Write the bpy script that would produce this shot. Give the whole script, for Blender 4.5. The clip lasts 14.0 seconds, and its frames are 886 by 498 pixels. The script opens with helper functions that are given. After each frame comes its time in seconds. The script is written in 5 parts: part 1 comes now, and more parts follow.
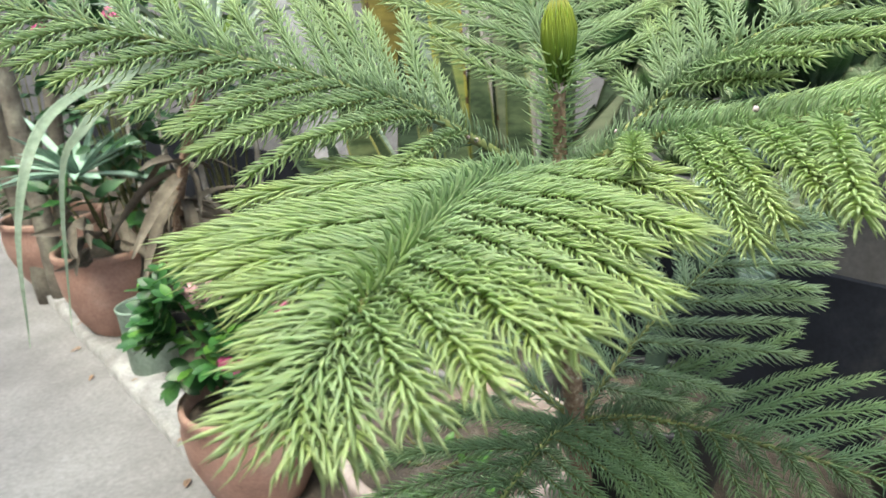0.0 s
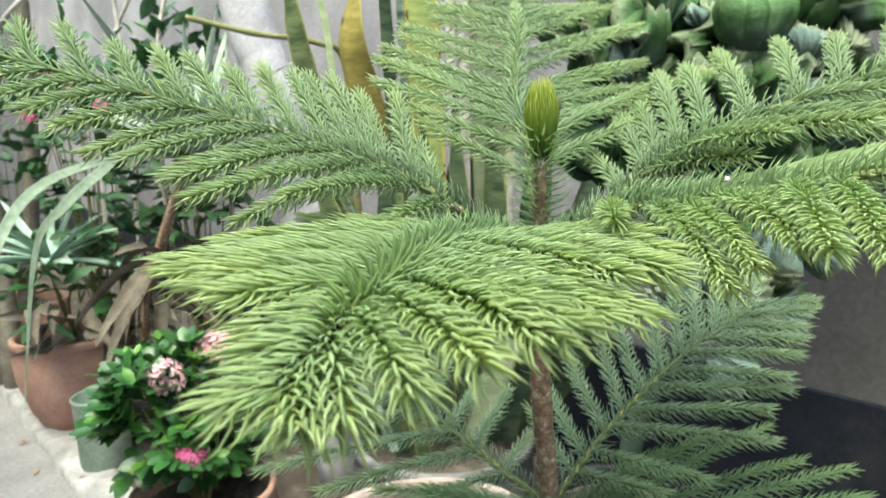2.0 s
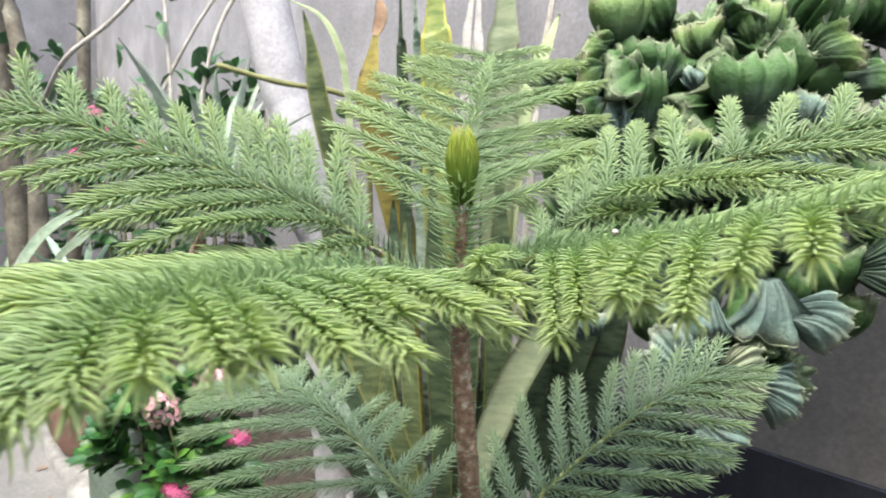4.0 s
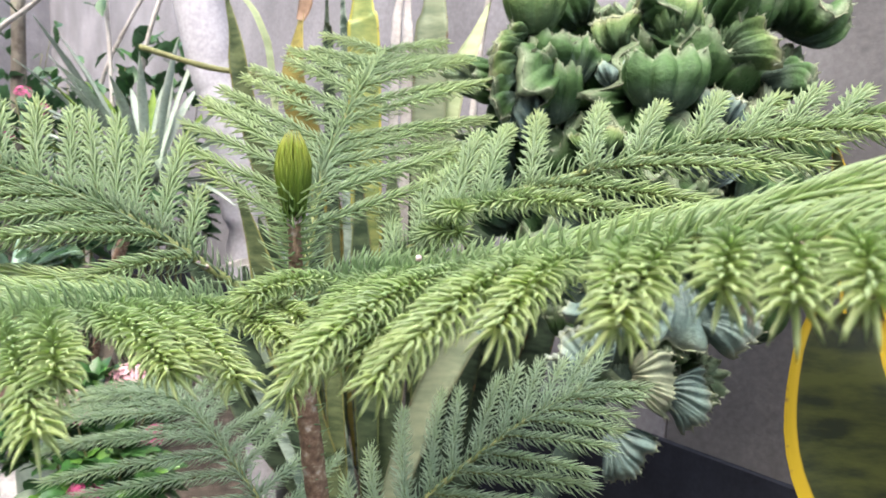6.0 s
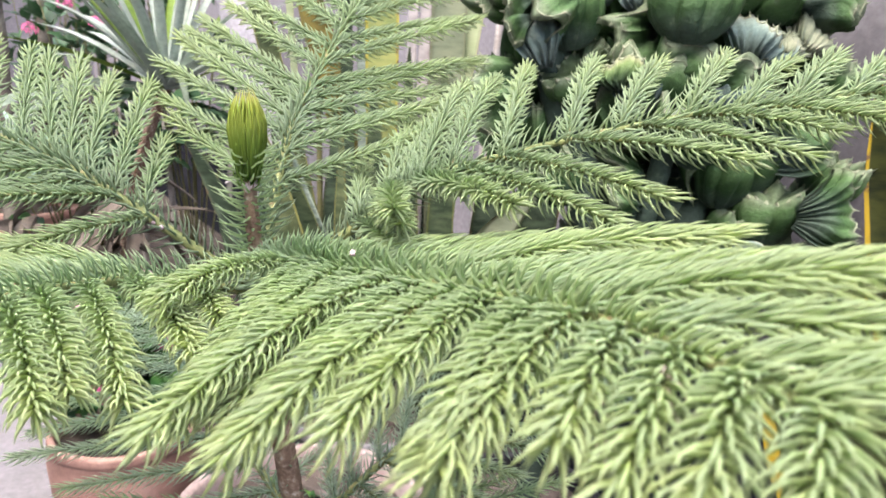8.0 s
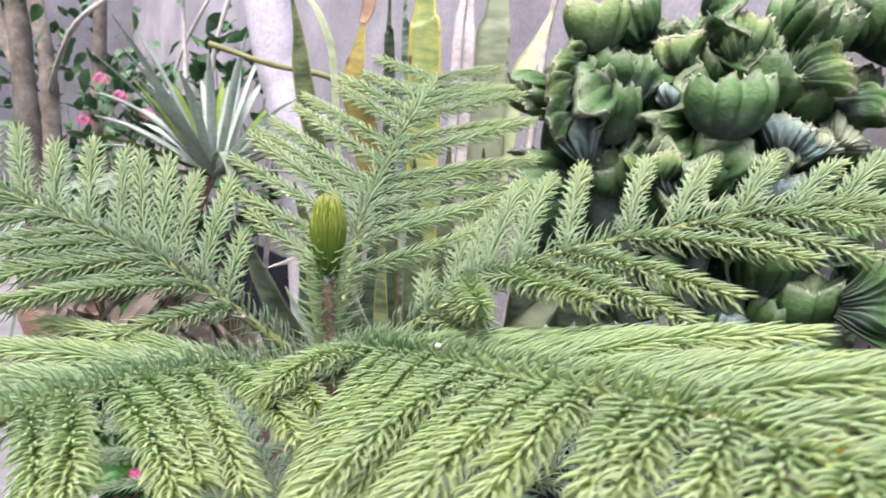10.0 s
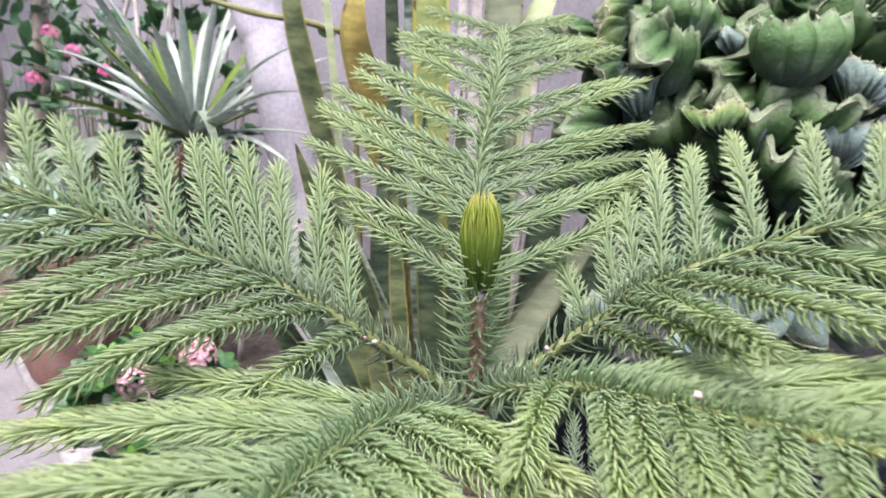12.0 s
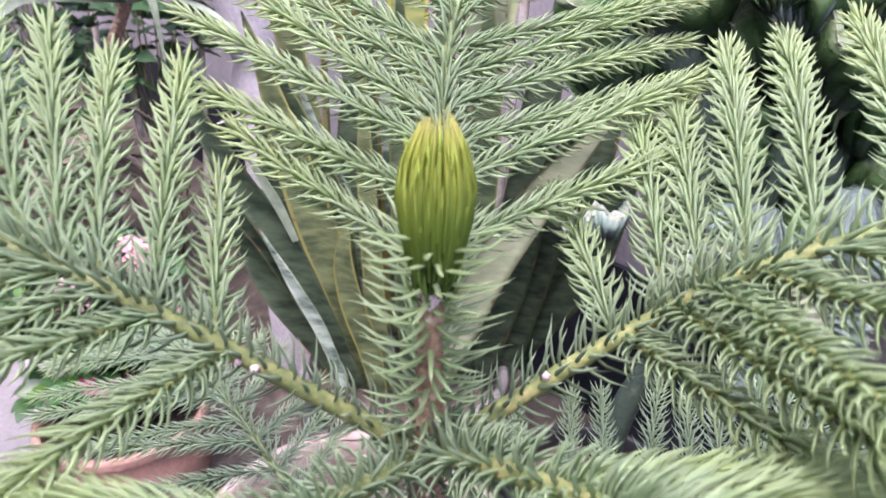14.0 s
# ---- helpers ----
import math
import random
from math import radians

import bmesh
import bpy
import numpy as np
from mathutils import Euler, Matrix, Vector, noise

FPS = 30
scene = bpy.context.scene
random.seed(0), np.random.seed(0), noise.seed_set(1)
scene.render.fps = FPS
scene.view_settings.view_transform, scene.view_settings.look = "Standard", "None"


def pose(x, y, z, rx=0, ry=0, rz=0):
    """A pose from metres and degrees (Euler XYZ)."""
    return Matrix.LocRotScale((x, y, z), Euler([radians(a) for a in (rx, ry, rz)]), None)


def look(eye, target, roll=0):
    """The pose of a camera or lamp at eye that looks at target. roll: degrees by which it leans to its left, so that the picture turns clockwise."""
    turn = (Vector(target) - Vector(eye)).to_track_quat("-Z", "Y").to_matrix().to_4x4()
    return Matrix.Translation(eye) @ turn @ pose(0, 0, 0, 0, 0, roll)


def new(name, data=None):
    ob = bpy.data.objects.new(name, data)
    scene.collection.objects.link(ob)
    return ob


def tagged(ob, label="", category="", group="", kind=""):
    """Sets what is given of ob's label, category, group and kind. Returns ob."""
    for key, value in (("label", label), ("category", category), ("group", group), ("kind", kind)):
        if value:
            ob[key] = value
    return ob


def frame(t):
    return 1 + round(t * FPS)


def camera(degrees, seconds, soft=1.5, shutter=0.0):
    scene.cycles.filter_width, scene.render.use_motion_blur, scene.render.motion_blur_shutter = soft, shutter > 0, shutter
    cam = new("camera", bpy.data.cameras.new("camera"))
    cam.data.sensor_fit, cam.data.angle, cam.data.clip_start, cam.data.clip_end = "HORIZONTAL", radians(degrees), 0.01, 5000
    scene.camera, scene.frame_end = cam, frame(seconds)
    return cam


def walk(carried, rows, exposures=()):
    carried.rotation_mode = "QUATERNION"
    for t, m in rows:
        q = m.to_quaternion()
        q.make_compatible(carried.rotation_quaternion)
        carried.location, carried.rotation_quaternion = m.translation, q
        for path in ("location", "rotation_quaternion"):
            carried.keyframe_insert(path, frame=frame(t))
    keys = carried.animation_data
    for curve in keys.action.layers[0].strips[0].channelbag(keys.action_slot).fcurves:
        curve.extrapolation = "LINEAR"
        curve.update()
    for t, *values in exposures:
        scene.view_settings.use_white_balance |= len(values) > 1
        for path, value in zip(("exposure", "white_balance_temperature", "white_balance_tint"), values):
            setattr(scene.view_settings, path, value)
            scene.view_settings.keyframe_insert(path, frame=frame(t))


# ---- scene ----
cam = camera(63.7, 14.0, soft=1.5, shutter=0.5)
PATH = [
    (0, (-0.0176, -0.3932, 0.7640), (-0.1052, 0.5487, 0.4396), -5.07),
    (0.5, (-0.0205, -0.3972, 0.7629), (-0.1003, 0.5476, 0.4451), -5.28),
    (1, (-0.0245, -0.4020, 0.7528), (-0.0870, 0.5553, 0.4705), -4.51),
    (1.5, (-0.0234, -0.4039, 0.7468), (-0.0739, 0.5682, 0.5177), -3.03),
    (2, (-0.0234, -0.4048, 0.7407), (-0.0648, 0.5791, 0.5665), -1.85),
    (2.2, (-0.0233, -0.4077, 0.7357), (-0.0715, 0.5804, 0.5895), -0.94),
    (4.3, (0.0697, -0.3936, 0.7337), (-0.0455, 0.5950, 0.6369), 0.72),
    (4.5, (0.0817, -0.3827, 0.7360), (-0.0165, 0.6077, 0.6389), 0.40),
    (5, (0.0927, -0.3757, 0.7383), (0.0075, 0.6160, 0.6423), 0.79),
    (5.5, (0.1046, -0.3678, 0.7455), (0.0235, 0.6235, 0.6420), 1.28),
    (6, (0.1186, -0.3629, 0.7497), (0.0416, 0.6268, 0.6293), 1.58),
    (6.5, (0.1325, -0.3540, 0.7570), (0.0469, 0.6302, 0.6024), 1.99),
    (7, (0.1475, -0.3381, 0.7604), (0.0330, 0.6296, 0.5358), 3.43),
    (7.2, (0.1465, -0.3321, 0.7635), (0.0305, 0.6321, 0.5253), 3.34),
    (9.3, (0.1630, -0.3360, 0.8106), (0.0309, 0.6167, 0.5369), 3.76),
    (9.5, (0.1591, -0.3329, 0.8046), (0.0164, 0.6341, 0.5932), 2.46),
    (10, (0.1322, -0.3547, 0.7930), (-0.0314, 0.6195, 0.6376), 3.27),
    (10.5, (0.1184, -0.3533, 0.7709), (-0.0568, 0.6207, 0.6273), 2.68),
    (11, (0.1025, -0.3550, 0.7577), (-0.0798, 0.6169, 0.6090), 2.58),
    (11.5, (0.0632, -0.3437, 0.7976), (-0.1073, 0.6252, 0.6184), 2.38),
    (12, (0.0261, -0.3039, 0.8079), (-0.0624, 0.6641, 0.5731), 1.31),
    (12.5, (0.0201, -0.2378, 0.8040), (-0.0616, 0.7240, 0.5430), 2.11),
    (13, (0.0182, -0.2017, 0.7937), (-0.0857, 0.7466, 0.4938), 1.44),
    (13.5, (0.0262, -0.1846, 0.7880), (-0.0628, 0.7498, 0.4429), 1.44),
    (14, (0.0282, -0.1647, 0.7974), (-0.0354, 0.7504, 0.3992), 2.42),
]
cam.data.dof.use_dof, cam.data.dof.focus_distance, cam.data.dof.aperture_fstop = True, 0.30, 26.0
walk(cam, [(t, look(eye, target, roll)) for t, eye, target, roll in PATH],
     [(0, 2.42, 6700, -4), (2.2, 2.49, 6650, -7), (4.3, 2.56, 6600, 4), (6.5, 2.58, 6600, 11), (7.2, 2.69, 6550, 15), (9.3, 2.58, 6400, 18), (10.5, 2.58, 6250, 19), (11.0, 2.58, 6225, 19), (11.5, 2.47, 6200, 19), (12.5, 2.57, 6300, 24), (13.3, 2.58, 6200, 28), (14, 2.65, 6080, 31)])

# ---- light: bright overcast day, open sky over the path in front of the wall ----
world = bpy.data.worlds.new("sky")
scene.world = world
world.use_nodes = True
wn = world.node_tree
sky = wn.nodes.new("ShaderNodeTexSky")
sky.sky_type = "NISHITA"
sky.sun_disc = False
sky.sun_elevation, sky.sun_rotation = radians(58), radians(200)
sky.air_density, sky.dust_density, sky.ozone_density = 1.0, 4.0, 1.0
wn.links.new(sky.outputs[0], wn.nodes["Background"].inputs[0])
wn.nodes["Background"].inputs[1].default_value = 0.125
sun_data = bpy.data.lights.new("sun", "SUN")
sun_data.energy, sun_data.angle, sun_data.color = 1.3, radians(60), (1.0, 0.97, 0.92)
sun = new("sun", sun_data)
sun.matrix_world = look((-1.2, -2.4, 5.0), (0, 0, 0))

# ---- materials ----
def material(name, rough=0.6, metal=0.0):
    m = bpy.data.materials.new(name)
    m.use_nodes = True
    nt = m.node_tree
    b = nt.nodes["Principled BSDF"]
    b.inputs["Roughness"].default_value = rough
    b.inputs["Metallic"].default_value = metal
    return m, nt, b


def node(nt, kind, **values):
    n = nt.nodes.new(kind)
    for k, v in values.items():
        n.inputs[k].default_value = v
    return n


def ramp(nt, fac, stops):
    r = nt.nodes.new("ShaderNodeValToRGB")
    el = r.color_ramp.elements
    while len(el) < len(stops):
        el.new(0.5)
    for e, (p, c) in zip(el, stops):
        e.position, e.color = p, (*c, 1)
    nt.links.new(fac, r.inputs[0])
    return r.outputs[0]


def mix(nt, fac, a, b, blend="MIX"):
    n = nt.nodes.new("ShaderNodeMix")
    n.data_type, n.blend_type = "RGBA", blend
    for sock, v in ((n.inputs[0], fac), (n.inputs[6], a), (n.inputs[7], b)):
        if isinstance(v, (int, float)):
            sock.default_value = v
        elif isinstance(v, tuple):
            sock.default_value = (*v, 1)
        else:
            nt.links.new(v, sock)
    return n.outputs[2]


def bump(nt, b, height, strength=0.3, distance=0.002):
    n = nt.nodes.new("ShaderNodeBump")
    n.inputs["Strength"].default_value, n.inputs["Distance"].default_value = strength, distance
    nt.links.new(height, n.inputs["Height"])
    nt.links.new(n.outputs[0], b.inputs["Normal"])


def coords(nt, scale=(1, 1, 1), kind="Object"):
    tc = nt.nodes.new("ShaderNodeTexCoord")
    mp = nt.nodes.new("ShaderNodeMapping")
    mp.inputs["Scale"].default_value = scale
    nt.links.new(tc.outputs[kind], mp.inputs[0])
    return mp.outputs[0]


def noise_tex(nt, vec, scale, detail=4.0, rough=0.55):
    n = node(nt, "ShaderNodeTexNoise", Scale=scale, Detail=detail, Roughness=rough)
    nt.links.new(vec, n.inputs["Vector"])
    return n.outputs["Fac"]


def translucent(nt, b, colour, amount):
    """Thin living tissue: some of the light comes through."""
    t = nt.nodes.new("ShaderNodeBsdfTranslucent")
    nt.links.new(colour, t.inputs[0])
    mx = nt.nodes.new("ShaderNodeMixShader")
    mx.inputs[0].default_value = amount
    nt.links.new(b.outputs[0], mx.inputs[1])
    nt.links.new(t.outputs[0], mx.inputs[2])
    nt.links.new(mx.outputs[0], nt.nodes["Material Output"].inputs[0])


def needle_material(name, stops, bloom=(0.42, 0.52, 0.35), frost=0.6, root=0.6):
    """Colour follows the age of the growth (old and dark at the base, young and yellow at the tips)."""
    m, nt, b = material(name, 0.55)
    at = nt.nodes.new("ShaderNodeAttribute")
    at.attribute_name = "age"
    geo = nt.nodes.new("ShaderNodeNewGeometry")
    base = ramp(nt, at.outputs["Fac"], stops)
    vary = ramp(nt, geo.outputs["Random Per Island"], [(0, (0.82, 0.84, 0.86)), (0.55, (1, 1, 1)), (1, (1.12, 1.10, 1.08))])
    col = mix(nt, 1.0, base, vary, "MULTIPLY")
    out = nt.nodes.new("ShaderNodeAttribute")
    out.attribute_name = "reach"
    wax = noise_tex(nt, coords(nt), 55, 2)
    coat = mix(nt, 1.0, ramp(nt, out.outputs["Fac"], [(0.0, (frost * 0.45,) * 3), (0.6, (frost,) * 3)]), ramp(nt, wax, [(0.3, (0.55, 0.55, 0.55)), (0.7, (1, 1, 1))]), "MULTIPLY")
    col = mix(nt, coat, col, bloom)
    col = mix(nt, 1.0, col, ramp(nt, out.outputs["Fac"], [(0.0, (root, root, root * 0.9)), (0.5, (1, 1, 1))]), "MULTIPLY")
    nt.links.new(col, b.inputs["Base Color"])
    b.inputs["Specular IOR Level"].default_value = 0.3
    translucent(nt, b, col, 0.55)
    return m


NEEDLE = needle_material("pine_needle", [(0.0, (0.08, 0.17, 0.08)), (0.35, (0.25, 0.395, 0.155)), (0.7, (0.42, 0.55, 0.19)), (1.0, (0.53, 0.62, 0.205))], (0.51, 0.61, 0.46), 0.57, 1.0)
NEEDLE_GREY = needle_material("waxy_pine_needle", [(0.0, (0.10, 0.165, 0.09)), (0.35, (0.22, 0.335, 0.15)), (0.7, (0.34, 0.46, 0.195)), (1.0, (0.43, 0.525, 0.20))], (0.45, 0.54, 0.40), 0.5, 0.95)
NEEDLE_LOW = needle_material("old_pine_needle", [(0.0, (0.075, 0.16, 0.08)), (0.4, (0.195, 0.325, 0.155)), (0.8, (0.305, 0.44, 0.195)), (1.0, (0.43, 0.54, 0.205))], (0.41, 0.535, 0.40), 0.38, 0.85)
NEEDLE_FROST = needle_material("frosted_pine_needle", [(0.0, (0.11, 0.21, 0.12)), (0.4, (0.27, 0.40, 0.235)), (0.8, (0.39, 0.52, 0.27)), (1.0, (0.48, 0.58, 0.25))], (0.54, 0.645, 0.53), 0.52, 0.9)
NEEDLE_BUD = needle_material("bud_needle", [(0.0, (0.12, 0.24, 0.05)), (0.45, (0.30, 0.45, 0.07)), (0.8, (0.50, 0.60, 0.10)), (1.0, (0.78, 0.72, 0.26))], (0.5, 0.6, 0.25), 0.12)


def plain(name, stops, scale=20, rough=0.7, relief=0.3, distance=0.002, fine=200, spec=0.4, through_light=0.0):
    """Mottled surface: a broad stain pattern, a fine grain and a relief."""
    m, nt, b = material(name, rough)
    v = coords(nt)
    a = noise_tex(nt, v, scale, 5, 0.6)
    f = noise_tex(nt, v, fine, 3, 0.6)
    col = ramp(nt, a, stops)
    col = mix(nt, 1.0, col, ramp(nt, f, [(0.3, (0.82, 0.82, 0.82)), (0.7, (1.15, 1.15, 1.15))]), "MULTIPLY")
    info = nt.nodes.new("ShaderNodeObjectInfo")
    col = mix(nt, 1.0, col, ramp(nt, info.outputs["Random"], [(0, (0.85, 0.85, 0.85)), (1, (1.12, 1.12, 1.12))]), "MULTIPLY")
    nt.links.new(col, b.inputs["Base Color"])
    b.inputs["Specular IOR Level"].default_value = spec
    h = mix(nt, 0.5, a, f)
    bump(nt, b, h, relief, distance)
    if through_light:
        translucent(nt, b, col, through_light)
    return m


BARK = plain("pine_bark", [(0.3, (0.12, 0.075, 0.05)), (0.48, (0.23, 0.145, 0.10)), (0.58, (0.32, 0.23, 0.165)), (0.66, (0.55, 0.47, 0.40))], 190, 0.85, 0.9, 0.002, 500)
TWIG = plain("green_twig", [(0.3, (0.06, 0.085, 0.03)), (0.5, (0.13, 0.16, 0.05)), (0.62, (0.20, 0.21, 0.08)), (0.75, (0.25, 0.17, 0.09))], 240, 0.7, 0.4, 0.001, 600)
DEAD = plain("dead_needle", [(0.3, (0.30, 0.24, 0.19)), (0.65, (0.50, 0.44, 0.38))], 100, 0.8, 0.3, 0.001)
RESIN = plain("white_resin", [(0.3, (0.36, 0.24, 0.26)), (0.65, (0.62, 0.50, 0.54))], 200, 0.6, 0.5, 0.001)
CONCRETE = plain("concrete_paving", [(0.3, (0.155, 0.146, 0.146)), (0.5, (0.205, 0.194, 0.194)), (0.7, (0.25, 0.238, 0.238))], 5, 0.85, 0.35, 0.003, 90)
MORTAR = plain("rough_mortar", [(0.3, (0.20, 0.19, 0.185)), (0.5, (0.30, 0.29, 0.285)), (0.7, (0.42, 0.41, 0.40))], 14, 0.9, 0.8, 0.006, 160)
SOIL = plain("dry_soil", [(0.3, (0.035, 0.028, 0.022)), (0.55, (0.085, 0.068, 0.054)), (0.72, (0.17, 0.145, 0.12))], 26, 0.95, 0.9, 0.008, 220)
PLASTER = plain("grey_plaster", [(0.28, (0.066, 0.063, 0.066)), (0.5, (0.105, 0.101, 0.105)), (0.72, (0.168, 0.163, 0.172))], 3.2, 0.85, 0.5, 0.003, 110)
BLACK = plain("black_plastic", [(0.3, (0.010, 0.010, 0.012)), (0.6, (0.018, 0.018, 0.021)), (0.8, (0.05, 0.048, 0.045))], 14, 0.5, 0.2, 0.001, 120)
CEMENT = plain("dark_cement", [(0.3, (0.09, 0.085, 0.085)), (0.55, (0.15, 0.145, 0.145)), (0.75, (0.24, 0.235, 0.235))], 14, 0.9, 0.6, 0.004, 160)
# lighter copy of PLASTER: brighter light at the left put into the colour
PLASTER_LIT = plain("lit_grey_plaster", [(0.28, (0.128, 0.124, 0.135)), (0.5, (0.184, 0.178, 0.195)), (0.72, (0.262, 0.254, 0.277))], 3.2, 0.85, 0.5, 0.003, 110)
DADO = plain("dark_blue_paint", [(0.35, (0.010, 0.011, 0.016)), (0.6, (0.017, 0.019, 0.027)), (0.78, (0.042, 0.043, 0.049))], 6, 0.85, 0.3, 0.002, 150, 0.12)
WHITEWASH = plain("whitewashed_cement", [(0.3, (0.31, 0.30, 0.33)), (0.55, (0.42, 0.41, 0.45)), (0.75, (0.50, 0.49, 0.53))], 9, 0.8, 0.4, 0.003, 140)
CLAY = plain("terracotta", [(0.3, (0.235, 0.135, 0.105)), (0.5, (0.35, 0.205, 0.165)), (0.66, (0.40, 0.26, 0.215)), (0.8, (0.48, 0.37, 0.33))], 9, 0.8, 0.35, 0.002, 160)
CLAY_WORN = plain("worn_clay_edge", [(0.3, (0.24, 0.14, 0.11)), (0.6, (0.37, 0.235, 0.185)), (0.8, (0.47, 0.37, 0.32))], 22, 0.85, 0.6, 0.003, 220)
CAN = plain("faded_green_paint", [(0.3, (0.17, 0.235, 0.185)), (0.55, (0.28, 0.35, 0.29)), (0.75, (0.38, 0.42, 0.37))], 12, 0.6, 0.3, 0.001, 120)
LEAF = plain("glossy_leaf", [(0.3, (0.018, 0.062, 0.018)), (0.5, (0.036, 0.11, 0.028)), (0.72, (0.07, 0.17, 0.042))], 30, 0.35, 0.25, 0.001, 150, 0.5, 0.18)
LEAF_NEW = plain("young_leaf", [(0.3, (0.07, 0.19, 0.03)), (0.6, (0.13, 0.28, 0.05))], 30, 0.35, 0.25, 0.001, 150, 0.5, 0.25)
LEAF_DARK = plain("dark_shrub_leaf", [(0.3, (0.018, 0.055, 0.022)), (0.55, (0.04, 0.10, 0.04)), (0.75, (0.075, 0.15, 0.06))], 24, 0.5, 0.25, 0.001, 120, 0.4, 0.15)
PETAL = plain("pink_petal", [(0.3, (0.74, 0.34, 0.40)), (0.6, (0.86, 0.56, 0.60))], 60, 0.6, 0.2, 0.001, 200, 0.3, 0.3)
PETAL_HOT = plain("magenta_petal", [(0.3, (0.62, 0.08, 0.26)), (0.6, (0.78, 0.20, 0.40))], 60, 0.6, 0.2, 0.001, 200, 0.3, 0.3)
STRAP = plain("strap_leaf", [(0.3, (0.32, 0.39, 0.33)), (0.55, (0.43, 0.50, 0.43)), (0.75, (0.50, 0.57, 0.50))], 18, 0.6, 0.2, 0.001, 120, 0.2, 0.35)
STRAP_HANG = plain("hanging_strap_leaf", [(0.3, (0.17, 0.23, 0.16)), (0.55, (0.25, 0.31, 0.23)), (0.75, (0.32, 0.38, 0.30))], 18, 0.6, 0.2, 0.001, 120, 0.2, 0.3)
STRAP_OLD = plain("olive_strap_leaf", [(0.3, (0.10, 0.18, 0.03)), (0.6, (0.19, 0.28, 0.05))], 18, 0.6, 0.2, 0.001, 120, 0.2, 0.3)
STRAP_PALE = plain("pale_fan_leaf", [(0.3, (0.22, 0.36, 0.26)), (0.6, (0.38, 0.52, 0.42))], 18, 0.5, 0.2, 0.001, 120, 0.4, 0.15)
WITHERED = plain("withered_leaf", [(0.3, (0.065, 0.055, 0.042)), (0.5, (0.12, 0.10, 0.078)), (0.7, (0.19, 0.165, 0.13))], 20, 0.9, 0.5, 0.003, 150)
DRY = plain("dry_leaf", [(0.3, (0.16, 0.10, 0.065)), (0.5, (0.29, 0.19, 0.13)), (0.7, (0.44, 0.32, 0.24))], 20, 0.85, 0.5, 0.003, 150)


def crest_skin(name, low, mid, high, edge, rough=0.65):
    """Cactus skin: waxy and greyish towards the neck, fresher above, palest along the growing edge."""
    m, nt, b = material(name, rough)
    v = coords(nt)
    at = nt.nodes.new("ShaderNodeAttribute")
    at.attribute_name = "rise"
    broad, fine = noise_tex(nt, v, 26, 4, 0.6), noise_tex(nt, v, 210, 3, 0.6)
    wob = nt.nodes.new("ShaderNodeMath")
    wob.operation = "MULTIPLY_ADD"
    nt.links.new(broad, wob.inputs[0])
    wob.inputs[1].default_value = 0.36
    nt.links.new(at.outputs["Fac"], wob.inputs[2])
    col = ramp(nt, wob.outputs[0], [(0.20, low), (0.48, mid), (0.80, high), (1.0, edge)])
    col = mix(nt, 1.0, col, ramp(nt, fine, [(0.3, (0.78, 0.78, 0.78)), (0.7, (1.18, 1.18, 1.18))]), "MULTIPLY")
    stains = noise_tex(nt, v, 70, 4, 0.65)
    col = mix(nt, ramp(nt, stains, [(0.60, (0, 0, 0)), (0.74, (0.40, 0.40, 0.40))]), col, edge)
    nt.links.new(col, b.inputs["Base Color"])
    b.inputs["Specular IOR Level"].default_value = 0.22
    bump(nt, b, mix(nt, 0.5, broad, fine), 0.9, 0.004)
    return m


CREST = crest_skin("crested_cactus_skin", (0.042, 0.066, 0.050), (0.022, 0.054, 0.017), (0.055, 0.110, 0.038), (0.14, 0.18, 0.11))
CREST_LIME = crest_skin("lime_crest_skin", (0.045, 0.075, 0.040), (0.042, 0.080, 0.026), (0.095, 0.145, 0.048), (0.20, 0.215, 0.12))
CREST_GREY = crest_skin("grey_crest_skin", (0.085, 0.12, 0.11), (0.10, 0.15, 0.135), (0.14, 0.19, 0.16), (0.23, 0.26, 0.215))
CREST_EDGE = plain("pale_crest_edge", [(0.3, (0.14, 0.175, 0.11)), (0.6, (0.24, 0.265, 0.18)), (0.75, (0.31, 0.28, 0.21))], 60, 0.75, 0.5, 0.002, 260)
DRYLEAF = plain("bleached_leaf", [(0.3, (0.34, 0.31, 0.30)), (0.6, (0.52, 0.49, 0.48))], 30, 0.8, 0.5, 0.002, 150)
STICK = plain("olive_stick", [(0.3, (0.07, 0.075, 0.03)), (0.6, (0.14, 0.14, 0.055))], 40, 0.75, 0.5, 0.002)
DRYSTEM = plain("dry_grey_stem", [(0.3, (0.30, 0.27, 0.24)), (0.6, (0.50, 0.47, 0.44))], 30, 0.85, 0.5, 0.002)


